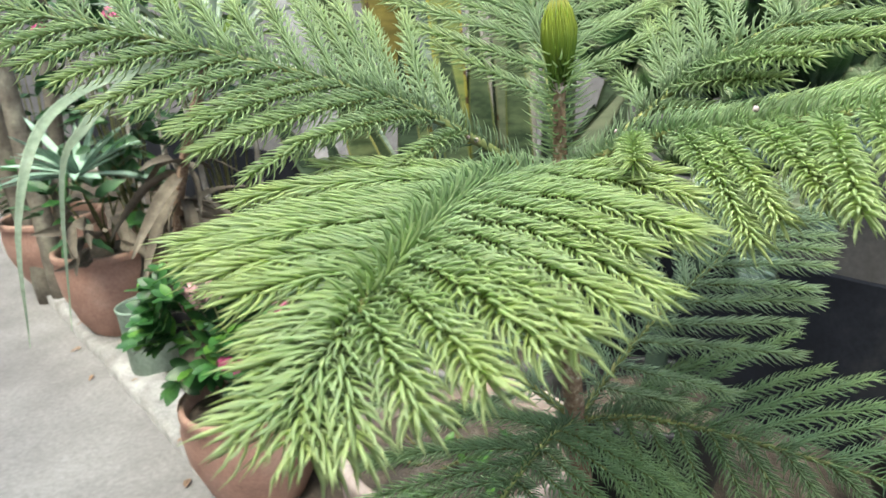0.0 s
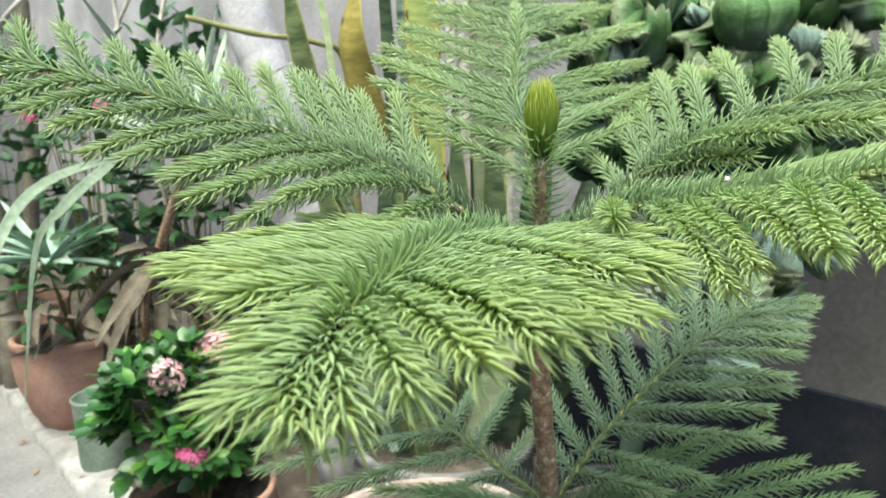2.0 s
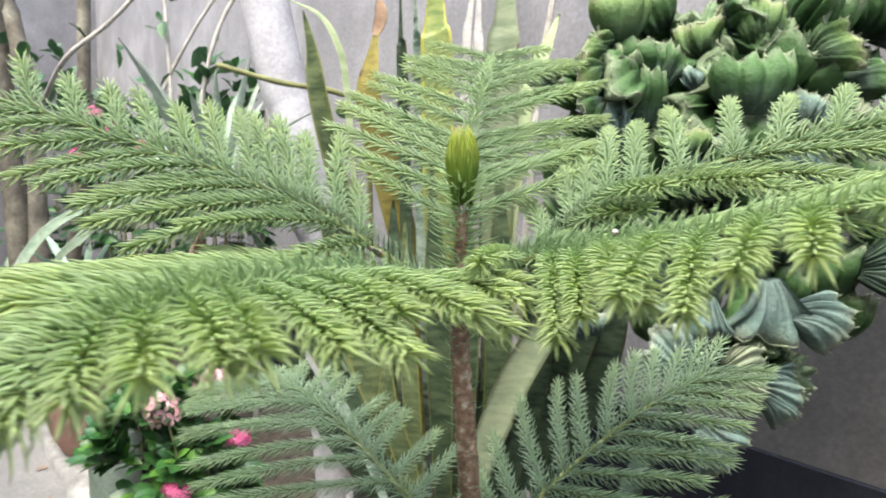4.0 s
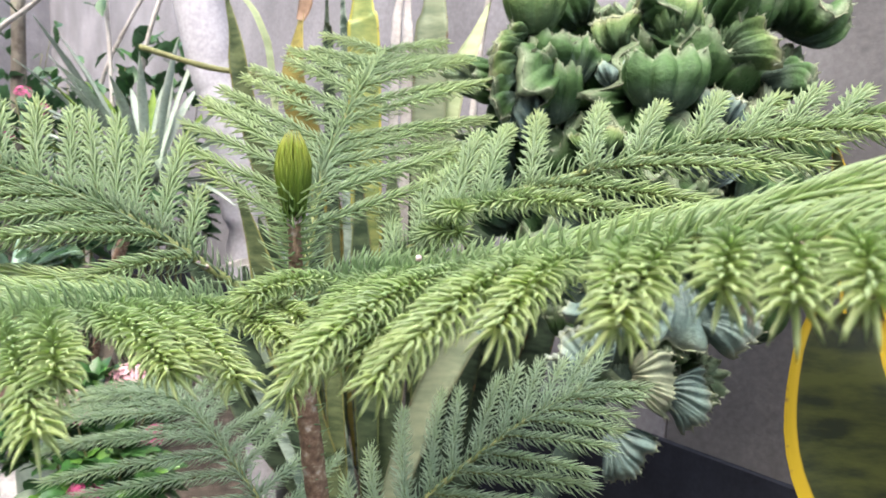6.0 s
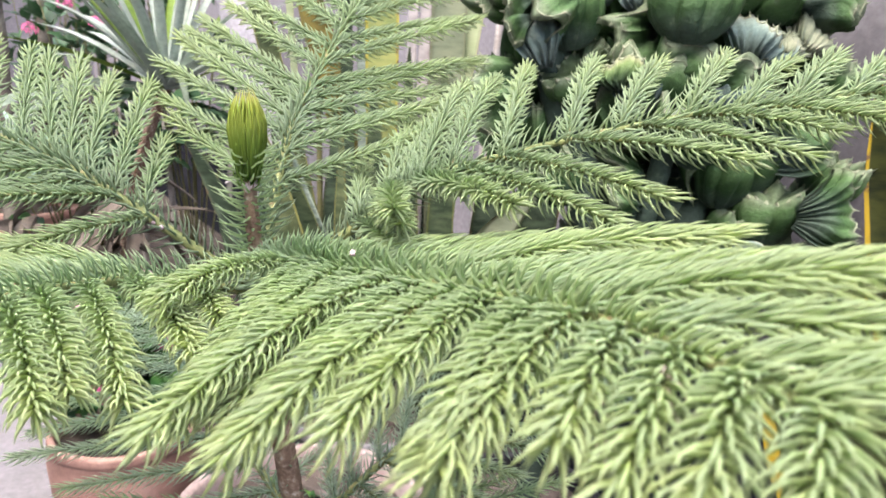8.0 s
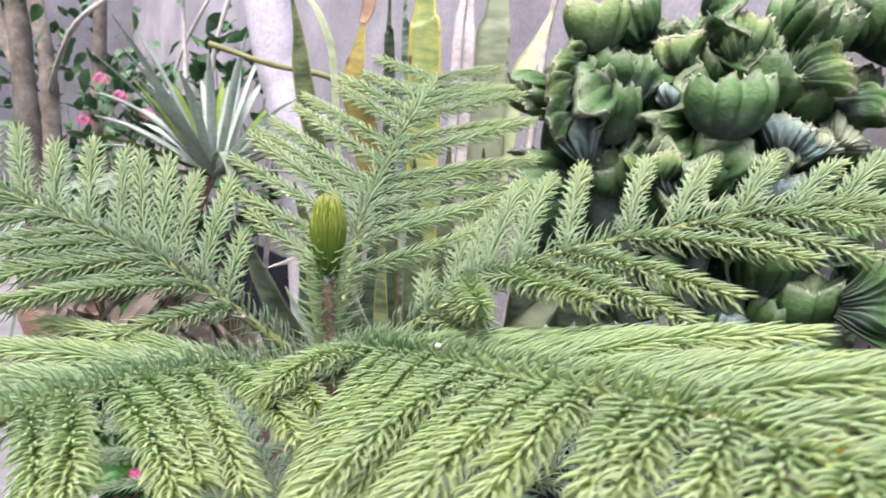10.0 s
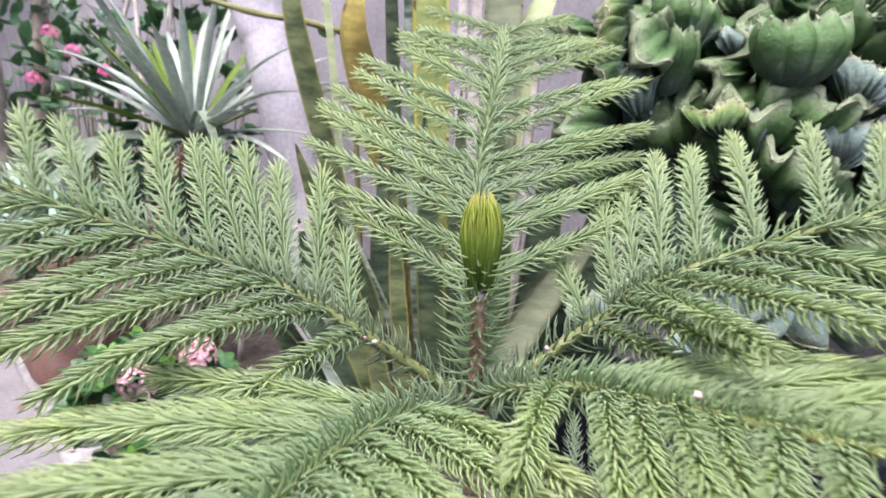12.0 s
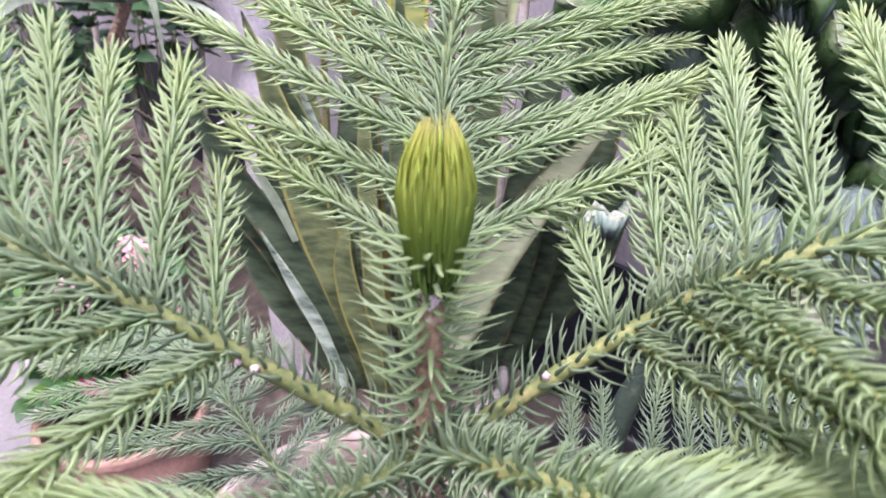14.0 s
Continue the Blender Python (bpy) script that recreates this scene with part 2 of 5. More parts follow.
def snake_material(name, dark, light, edge, width):
    """Sword leaf with wavy cross bands and a border stripe; across runs -1..1 over the leaf."""
    m, nt, b = material(name, 0.55)
    b.inputs["Specular IOR Level"].default_value = 0.25
    at = nt.nodes.new("ShaderNodeAttribute")
    at.attribute_name = "across"
    ab = nt.nodes.new("ShaderNodeMath")
    ab.operation = "ABSOLUTE"
    nt.links.new(at.outputs["Fac"], ab.inputs[0])
    v = coords(nt, (14, 14, 46))
    n = noise_tex(nt, v, 1.6, 5, 0.62)
    col = ramp(nt, n, [(0.38, dark), (0.5, tuple((d + l) / 2 for d, l in zip(dark, light))), (0.62, light)])
    border = ramp(nt, ab.outputs[0], [(1 - width - 0.03, (0, 0, 0)), (1 - width, (1, 1, 1))])
    spots = noise_tex(nt, coords(nt), 55, 3)
    e2 = mix(nt, ramp(nt, spots, [(0.60, (0, 0, 0)), (0.66, (1, 1, 1))]), edge, (0.10, 0.06, 0.03))
    col = mix(nt, border, col, e2)
    nt.links.new(col, b.inputs["Base Color"])
    bump(nt, b, n, 0.15, 0.001)
    return m


SNAKE = snake_material("banded_snake_leaf", (0.028, 0.044, 0.018), (0.105, 0.130, 0.060), (0.145, 0.145, 0.042), 0.12)
# darkened copy of SNAKE: shade under the branches put into the leaf colour
SNAKE_SHADED = snake_material("shaded_snake_leaf", (0.010, 0.020, 0.011), (0.050, 0.075, 0.045), (0.035, 0.048, 0.02), 0.10)
SNAKE_OLD = snake_material("yellowed_snake_leaf", (0.17, 0.145, 0.045), (0.31, 0.26, 0.075), (0.22, 0.19, 0.055), 0.16)
SNAKE_EDGE = snake_material("yellow_edged_snake_leaf", (0.005, 0.008, 0.002), (0.029, 0.035, 0.007), (0.27, 0.190, 0.010), 0.20)
SNAKE_MID = snake_material("green_snake_leaf", (0.016, 0.030, 0.015), (0.065, 0.090, 0.046), (0.10, 0.12, 0.04), 0.10)
SNAKE_BLUE = snake_material("blue_banded_snake_leaf", (0.035, 0.060, 0.045), (0.24, 0.30, 0.25), (0.16, 0.20, 0.13), 0.06)
SNAKE_LIME = snake_material("lime_banded_snake_leaf", (0.12, 0.17, 0.06), (0.26, 0.29, 0.10), (0.34, 0.32, 0.07), 0.16)
SNAKE_CREAM = snake_material("cream_snake_leaf", (0.26, 0.32, 0.18), (0.36, 0.42, 0.25), (0.40, 0.42, 0.24), 0.10)
SNAKE_PALE = snake_material("pale_snake_leaf", (0.12, 0.15, 0.095), (0.20, 0.23, 0.15), (0.18, 0.20, 0.12), 0.10)

TREE_BARK = plain("mottled_tree_bark", [(0.3, (0.075, 0.062, 0.05)), (0.5, (0.16, 0.14, 0.115)), (0.68, (0.27, 0.25, 0.20)), (0.8, (0.15, 0.20, 0.10))], 16, 0.9, 0.8, 0.006, 120)
# ---- building helpers ----
def mesh_from(name, verts, faces, mats, slots=None, smooth=True, attrs=()):
    me = bpy.data.meshes.new(name)
    me.from_pydata([tuple(v) for v in verts], [], [tuple(f) for f in faces])
    for m in mats:
        me.materials.append(m)
    if slots is not None:
        me.polygons.foreach_set("material_index", np.asarray(slots, dtype=np.int32))
    if smooth:
        me.polygons.foreach_set("use_smooth", np.ones(len(me.polygons), dtype=bool))
    for key, values in attrs:
        a = me.attributes.new(key, "FLOAT", "POINT")
        a.data.foreach_set("value", np.asarray(values, dtype=np.float32))
    me.update()
    return me


def thing(name, label, category, at=(0, 0, 0), group="", kind=""):
    ob = new(name)
    ob.location = at
    ob.empty_display_size = 0.05
    return tagged(ob, label, category, group, kind)


def whole(ob):
    """The pose of an object in the world, up through its parents."""
    return ob.matrix_basis if ob.parent is None else whole(ob.parent) @ ob.matrix_parent_inverse @ ob.matrix_basis


def place(name, me, parent=None, label="", m=None):
    """A mesh object whose mesh, or whose pose m, is given in the world's coordinates."""
    ob = new(name, me)
    if m is not None:
        ob.matrix_basis = m
    if parent is not None:
        ob.parent = parent
        ob.matrix_parent_inverse = whole(parent).inverted()
    if label:
        ob["label"] = label
    return ob


def part(name, bm, mat, parent=None, label="", smooth=True):
    me = bpy.data.meshes.new(name)
    bm.to_mesh(me)
    bm.free()
    for m in (mat if isinstance(mat, (list, tuple)) else [mat]):
        me.materials.append(m)
    if smooth:
        me.polygons.foreach_set("use_smooth", np.ones(len(me.polygons), dtype=bool))
    return place(name, me, parent, label)


def spline(points, n):
    """n points along a smooth line through the given ones."""
    p = np.array(points, dtype=float)
    p = np.vstack([2 * p[0] - p[1], p, 2 * p[-1] - p[-2]])
    seg = len(p) - 3
    out = []
    for s in np.linspace(0, seg, n):
        i = min(int(s), seg - 1)
        t = s - i
        a, b, c, d = p[i:i + 4]
        out.append(0.5 * (2 * b + (c - a) * t + (2 * a - 5 * b + 4 * c - d) * t * t + (3 * b - a - 3 * c + d) * t ** 3))
    return np.array(out)


def unit(v):
    return v / (np.linalg.norm(v, axis=-1, keepdims=True) + 1e-12)


def tangents(c):
    return unit(np.gradient(c, axis=0))


def frames(c):
    t = tangents(c)
    ref = np.array([0.0, 0.0, 1.0])
    a = np.cross(t, ref)
    bad = np.linalg.norm(a, axis=1) < 0.15
    a[bad] = np.cross(t[bad], np.array([0.0, 1.0, 0.0]))
    a = unit(a)
    return t, a, unit(np.cross(a, t))


def tube(c, radii, sides=8, cap=True, rough=0.0, rng=None):
    """Vertices and faces of a round rod along the line c."""
    t, a, b = frames(c)
    ang = np.linspace(0, 2 * np.pi, sides, endpoint=False)
    r = np.asarray(radii, dtype=float).reshape(-1, 1, 1) * np.ones((len(c), sides, 1))
    if rough and rng is not None:
        r = r * (1 + rough * rng.standard_normal((len(c), sides, 1)))
    v = c[:, None, :] + r * (np.cos(ang)[None, :, None] * a[:, None, :] + np.sin(ang)[None, :, None] * b[:, None, :])
    v = v.reshape(-1, 3)
    f = []
    for i in range(len(c) - 1):
        for j in range(sides):
            k = (j + 1) % sides
            f.append((i * sides + j, i * sides + k, (i + 1) * sides + k, (i + 1) * sides + j))
    if cap:
        f.append(tuple(range(sides))[::-1])
        f.append(tuple(range((len(c) - 1) * sides, len(c) * sides)))
    return v, f


NEEDLE_FACES = []
for _r in range(2):
    for _j in range(3):
        _k = (_j + 1) % 3
        NEEDLE_FACES.append((_r * 3 + _j, _r * 3 + _k, (_r + 1) * 3 + _k, (_r + 1) * 3 + _j))
for _j in range(3):
    NEEDLE_FACES.append((6 + _j, 6 + (_j + 1) % 3, 9))


def needles(c, count, length, rng, open0=68, open1=22, lift=0.15, thick=0.00068, s0=0.0, s1=1.0, tip_close=0.5, age0=0.2, age1=0.9, taper=0.6, flat=1.0, press=0.0):
    """Awl-shaped incurved needles in a spiral round the line c. Returns vertices, faces and the age of each vertex."""
    n = len(c)
    t, a, b = frames(c)
    s = s0 + (s1 - s0) * (np.arange(count) + 0.6 * rng.random(count)) / count
    x = np.clip(s, 0, 1) * (n - 1)
    i = np.clip(x.astype(int), 0, n - 2)
    w = (x - i)[:, None]
    p = c[i] * (1 - w) + c[i + 1] * w
    T = unit(t[i] * (1 - w) + t[i + 1] * w)
    A = unit(a[i] * (1 - w) + a[i + 1] * w)
    B = np.cross(A, T)
    phi = np.arange(count) * 2.39996 + rng.normal(0, 0.12, count)
    rad = unit(flat * np.cos(phi)[:, None] * A + np.sin(phi)[:, None] * B / flat + np.array([0, 0, lift]))
    rad = unit(rad - (rad * T).sum(1, keepdims=True) * T)
    L = length * (0.88 + 0.24 * rng.random(count)) * (1 - (1 - taper) * np.clip((s - 0.75) / 0.25, 0, 1))
    close = 1 - tip_close * np.clip((s - 0.7) / 0.3, 0, 1)
    g0 = np.radians(open0 + rng.normal(0, 5, count)) * close
    g1 = np.radians(open1 + rng.normal(0, 6, count)) * close
    lie = 1 - press * np.clip(rad[:, 2], 0, 1)
    g0, g1 = g0 * lie, g1 * lie
    pts = [p]
    for k in range(3):
        g = g0 + (g1 - g0) * k / 2
        pts.append(pts[-1] + (L / 3)[:, None] * (np.cos(g)[:, None] * T + np.sin(g)[:, None] * rad))
    side = unit(np.cross(T, rad))
    verts = np.zeros((count, 10, 3))
    for r, wd in enumerate((0.85, 0.95, 0.72)):
        nrm = unit(np.cross(side, pts[min(r + 1, 3)] - pts[r]))
        q = thick * wd
        verts[:, r * 3 + 0] = pts[r] + side * q
        verts[:, r * 3 + 1] = pts[r] - side * q
        verts[:, r * 3 + 2] = pts[r] + nrm * q * 1.1
    verts[:, 9] = pts[3]
    base = (np.arange(count) * 10)[:, None]
    faces = []
    for f in NEEDLE_FACES:
        faces.append((base + np.array(f)).tolist())
    faces = [f for grp in faces for f in grp]
    age = (age0 + (age1 - age0) * s)[:, None] + np.array([-0.06] * 3 + [0.0] * 3 + [0.03] * 3 + [0.05])[None, :]
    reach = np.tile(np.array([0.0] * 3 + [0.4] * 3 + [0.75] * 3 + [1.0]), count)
    return verts.reshape(-1, 3), faces, np.stack([np.clip(age, 0, 1).reshape(-1), reach], 1)


def growth(na):
    return [("age", na[:, 0]), ("reach", na[:, 1])]


def shoot_mesh(name, c, radii, groups, mats, sides=5):
    """A stem along c clothed in groups of needles (vertices, faces, ages)."""
    v, f = tube(c, radii, sides)
    vs, fs, ag, sl = [v], list(f), [np.full((len(v), 2), 0.3)], [0] * len(f)
    off = len(v)
    for (nv, nf, na), slot in groups:
        vs.append(nv)
        fs += [tuple(k + off for k in q) for q in nf]
        ag.append(na)
        sl += [slot] * len(nf)
        off += len(nv)
    return mesh_from(name, np.vstack(vs), fs, mats, sl, True, growth(np.concatenate(ag)))


# ---- setting ----
ALONG = np.array([-0.685, 0.729, 0.0])      # the wall and the kerb run this way, away and to the left
ACROSS = np.array([0.729, 0.685, 0.0])      # from the path towards the wall
KERB_OFF, WALL_OFF = 0.015, 0.80            # metres along ACROSS


def strip_point(a, c, z):
    return ALONG * a + ACROSS * c + np.array([0, 0, z])


def rough_grid(name, a0, a1, na, c0, c1, nc, z, amp, scale, mat, kind_label, category, bottom):
    """A sheet between two offsets of the strip, uneven on top, with a skirt down to bottom."""
    v, f = [], []
    for i in range(na + 1):
        for j in range(nc + 1):
            p = strip_point(a0 + (a1 - a0) * i / na, c0 + (c1 - c0) * j / nc, 0)
            q = Vector((p[0] * scale, p[1] * scale, 0.3))
            edge = i in (0, na) or j in (0, nc)
            h = z + amp * (noise.noise(q) + 0.5 * noise.noise(q * 2.7))
            p[2] = h if not edge else z - 0.2 * amp
            if j in (0, nc):
                p += ACROSS * (0.6 * amp * noise.noise(q * 1.6))
            v.append(p)
    for i in range(na):
        for j in range(nc):
            k = i * (nc + 1) + j
            f.append((k, k + nc + 1, k + nc + 2, k + 1))
    ring = [j for j in range(nc + 1)] + [(i * (nc + 1)) + nc for i in range(1, na + 1)] + [na * (nc + 1) + j for j in range(nc - 1, -1, -1)] + [i * (nc + 1) for i in range(na - 1, 0, -1)]
    b0 = len(v)
    for k in ring:
        v.append(np.array([v[k][0], v[k][1], bottom]))
    for n_ in range(len(ring)):
        m_ = (n_ + 1) % len(ring)
        f.append((ring[n_], ring[m_], b0 + m_, b0 + n_))
    me = mesh_from(name, v, f, [mat])
    return tagged(place(name, me), kind_label, category, kind="structure")


# the ground: one sheet out to the horizon
gv = [(-400, -400, 0), (400, -400, 0), (400, 400, 0), (-400, 400, 0)]
gm = mesh_from("ground", gv, [(0, 1, 2, 3)], [CONCRETE], smooth=False)
tagged(place("ground", gm), "pale grey worn concrete path with faint stains", "ground", kind="structure")
rough_grid("planting_bed", -2.2, 4.2, 128, KERB_OFF + 0.075, WALL_OFF, 20, 0.022, 0.014, 9.0, SOIL, "dry dark soil of the planting strip along the wall", "soil", -0.02)
rough_grid("kerb", -2.2, 4.2, 256, KERB_OFF, KERB_OFF + 0.085, 6, 0.03, 0.012, 16.0, MORTAR, "low broken mortar kerb edging the planting strip", "kerb", -0.02)


def slab(name, a0, a1, c0, c1, z0, z1, mat, label, category):
    v = [strip_point(a, c, z) for z in (z0, z1) for a, c in ((a0, c0), (a1, c0), (a1, c1), (a0, c1))]
    bm = bmesh.new()
    vs = [bm.verts.new(p) for p in v]
    for q in ((3, 2, 1, 0), (4, 5, 6, 7), (0, 1, 5, 4), (1, 2, 6, 5), (2, 3, 7, 6), (3, 0, 4, 7)):
        bm.faces.new([vs[i] for i in q])
    bmesh.ops.bevel(bm, geom=list(bm.edges), offset=0.004, segments=1, affect="EDGES")
    bmesh.ops.recalc_face_normals(bm, faces=bm.faces)
    return tagged(part(name, bm, mat, smooth=False), label, category, kind="structure")


slab("wall_east", -2.6, 0.28, WALL_OFF + 0.004, WALL_OFF + 0.16, 0.0, 2.3, PLASTER, "weathered grey cement-plastered garden wall", "wall")
# same wall carried on, its brighter light painted as paler plaster
slab("wall_north", 0.281, 5.0, WALL_OFF + 0.004, WALL_OFF + 0.16, 0.0, 2.3, PLASTER_LIT, "stretch of the garden wall, plaster coloured paler for the brighter light", "wall")
slab("trim", -2.6, 5.0, WALL_OFF - 0.004, WALL_OFF + 0.003, 0.0, 0.325, DADO, "blue-black painted band along the foot of the wall", "trim")
# out of view: added to keep low sky light off the garden wall's foot
slab("wall_south", -4.5, 6.5, -1.75, -1.58, 0.0, 2.7, PLASTER, "unseen grey plastered wall added across the path to block low sky light", "wall")
slab("wall_west", 5.0, 5.16, -1.57, WALL_OFF + 0.16, 0.0, 2.3, PLASTER_LIT, "weathered grey cement-plastered wall closing the path", "wall")


# ---- the pine ----
TRUNK = spline([(0.045, 0.11, 0.20), (0.030, 0.062, 0.40), (0.022, 0.035, 0.51), (0.0145, 0.014, 0.62), (0.0145, 0.0, 0.66)], 60)
NODE = np.array([0.0145, 0.001, 0.656])
NODE_LOW = np.array([0.0245, 0.043, 0.482])
pine = thing("pine_tree", "young potted pine with tiers of feathery light green branches", "pine tree", (0.045, 0.11, 0.20))
rng = np.random.default_rng(5)
tv, tf = tube(TRUNK, np.linspace(0.0085, 0.0052, 60), 12, rough=0.05, rng=rng)
place("trunk", mesh_from("trunk", tv, tf, [BARK]), pine, "reddish brown scaly trunk")


def scale_needles(c, count, length, name, label, mat, open0=80, open1=55, age0=0.15, age1=0.4, parent=pine, thick=0.0007, lift=0.1):
    nv, nf, na = needles(c, count, length, rng, open0, open1, lift, thick, tip_close=0.0, age0=age0, age1=age1, taper=1.0)
    return place(name, mesh_from(name, nv, nf, [mat], attrs=growth(na)), parent, label)


scale_needles(TRUNK[10:58], 260, 0.0032, "bark_scales", "small pale bark scales", BARK, 60, 40, thick=0.0008)
scale_needles(TRUNK[18:57], 110, 0.013, "trunk_needles", "sparse curved needles along the trunk", NEEDLE_LOW)

# leader with its bud
LEADER = spline([(0.0145, 0.0, 0.656), (0.0150, -0.004, 0.685), (0.0152, -0.009, 0.712), (0.0155, -0.0125, 0.735)], 24)
lv, lf = tube(LEADER, np.linspace(0.0042, 0.0030, 24), 10, rough=0.06, rng=rng)
leader = place("leader", mesh_from("leader", lv, lf, [BARK]), pine, "upright reddish leading shoot")
scale_needles(LEADER, 150, 0.0205, "leader_needles", "", NEEDLE, 78, 58, 0.22, 0.60, leader, 0.0008, 0.0)
# resin at the foot of the bud
rb = bmesh.new()
bmesh.ops.create_icosphere(rb, subdivisions=3, radius=1.0)
for q in rb.verts:
    w = 1 + 0.35 * noise.noise(q.co * 2.3)
    q.co = Vector((0.0152 + q.co.x * 0.0036 * w, -0.0100 + q.co.y * 0.0038 * w, 0.7185 + q.co.z * 0.0050 * w))
part("resin", rb, RESIN, leader, "whitish resin round the foot of the bud")
# the bud: overlapping needles that lie on a rounded brush
bud_v, bud_f, bud_a = [], [], []
for shell, count in ((0.45, 22), (0.75, 44), (1.0, 78)):
    for k in range(count):
        phi = k * 2.39996 + shell * 3
        h0 = 0.42 * (k / count) + 0.03 * rng.random()
        h1 = min(1.0, h0 + 0.52 + 0.10 * rng.random()) - 0.10 * (1 - shell) - 0.06 * rng.random()
        pts = []
        for u in (0.0, 0.35, 0.7, 1.0):
            h = h0 + (h1 - h0) * u
            q = 0.0094 * shell * (1 + 0.05 * math.sin(7 * k)) * (0.42 + 0.58 * math.sin(math.pi * min(1.0, 0.02 + 0.58 * h)) ** 1.4) * (1 - 0.95 * max(0.0, (h - 0.45) / 0.55) ** 1.9)
            q += 0.0007 if u == 1.0 else 0
            pts.append(np.array([0.0155 + q * math.cos(phi), -0.0115 - 0.0022 * h + q * math.sin(phi), 0.7190 + 0.0475 * h]))
        side = np.array([-math.sin(phi), math.cos(phi), 0.0])
        outv = np.array([math.cos(phi), math.sin(phi), 0.0])
        o = len(bud_v)
        for r_, wd in enumerate((0.9, 1.0, 0.75)):
            bud_v += [pts[r_] + side * 0.00080 * wd, pts[r_] - side * 0.00080 * wd, pts[r_] + outv * 0.0011 * wd]
            bud_a += [(pts[r_][2] - 0.7215) / 0.0425] * 3
        bud_v.append(pts[3])
        bud_a.append((pts[3][2] - 0.7215) / 0.0425)
        bud_f += [tuple(i + o for i in q) for q in NEEDLE_FACES]
place("bud", mesh_from("bud", bud_v, bud_f, [NEEDLE_BUD], attrs=[("age", np.clip(bud_a, 0, 1))]), leader, "yellow-green brush-like bud")
BUD_AXIS = spline([(0.0155, -0.0105, 0.7130), (0.0155, -0.0122, 0.7300), (0.0155, -0.0134, 0.7480)], 12)
scale_needles(BUD_AXIS, 84, 0.0170, "bud_needles", "loose green needles round the bud", NEEDLE_BUD, 46, -4, 0.05, 0.60, leader, 0.0006, 0.0)


def frond(axis, pairs, longest, seed, sides, age=(0.25, 0.95), mat=NEEDLE, up=(0, 0, 1), density=2300, length=0.0108, first=0.12, spread=(70, 40), label="", thick=0.00064, peak=0.30, taper=0.62, bare=1400, habit=(58, 30), blunt=(0.5, 0.7), lengths=None, spread_far=None, near=None):
    """One branch: a tapering axis with opposite branchlets, or with near of them, wider apart towards the trunk, on its first flank. sides: for each flank (lift, droop, sweep, share of length)."""
    r = np.random.default_rng(seed)
    c = spline(axis, 60)
    t = tangents(c)
    upv = np.array(up, dtype=float)
    total = np.linalg.norm(np.diff(c, axis=0), axis=1).sum()
    own = needles(c, int(total * bare), length * 1.3, r, 70, 46, 0.55, thick * 1.1, 0.03, 1.0, 0.4, age[0] - 0.36, age[1] - 0.15)
    me = shoot_mesh("branch", c, np.linspace(0.0029, 0.0011, 60), [(own, 1)], [TWIG, mat], 7)
    br = place("branch", me, pine, label)
    for k in range(pairs):
        for flank, (lift, droop, sweep, share) in zip((1, -1), sides):
            places = near if near and flank > 0 else pairs
            if k >= places:
                continue
            s = first + (0.985 - first) * (k / (places - 1)) ** (0.75 if places != pairs else 1.0)
            fan = spread_far if spread_far and flank < 0 else spread
            sj = float(np.clip(s + r.normal(0, 0.006) + (0.012 if flank > 0 else 0), 0, 0.99))
            x = sj * 59
            i = min(int(x), 58)
            p = c[i] + (c[i + 1] - c[i]) * (x - i)
            T = t[i]
            S = unit(np.cross(T, upv)) * flank
            N = unit(np.cross(S, T)) * (1 if np.dot(np.cross(S, T), upv) > 0 else -1)
            rise = lift[0] + (lift[1] - lift[0]) * sj if isinstance(lift, tuple) else lift
            ang = radians(fan[0] + (fan[1] - fan[0]) * sj + r.normal(0, 3))
            body = 0.62 + 0.38 * min(1.0, (sj - first) / max(0.01, peak - first)) if sj < peak else 1.0 - taper * (sj - peak) / (1 - peak)
            if lengths:
                body = np.interp(sj, lengths[0], lengths[1 if flank > 0 else 2]) / (longest * share)
            L = longest * share * body * (1 + r.normal(0, 0.04))
            d0 = unit(math.cos(ang) * T + math.sin(ang) * S + (rise + r.normal(0, 0.04)) * N)
            u = np.linspace(0, 1, 15)[:, None]
            w = r.normal(0, 0.03, 3)
            line = p + L * (u * d0 + u ** 2 * (sweep * T - np.array([0, 0, droop])) + 0.5 * u ** 2 * w)
            cnt = int(L * density)
            a0 = age[0] + 0.10 * sj + r.normal(0, 0.03)
            g = needles(line, cnt, length * (1 + r.normal(0, 0.04)), r, habit[0], habit[1], 0.12, thick, 0.0, 1.0, blunt[0], a0, age[1] + r.normal(0, 0.04), blunt[1], 1.15, 0.48)
            me = shoot_mesh("branchlet", line, np.linspace(0.0011, 0.0005, 15), [(g, 1)], [TWIG, mat], 5)
            place("branchlet", me, br)
    return br


# flank +1 is to the right of the axis, looking out from the trunk
B = NODE + np.array([0, 0, 0.004])
OPEN = dict(mat=NEEDLE_GREY, density=2000, length=0.0118, thick=0.00072, bare=1100, habit=(66, 32), blunt=(0.2, 0.85))
YOUNG = dict(density=2800, length=0.0122, thick=0.00066, bare=1900, habit=(60, 20), blunt=(0.12, 0.92))
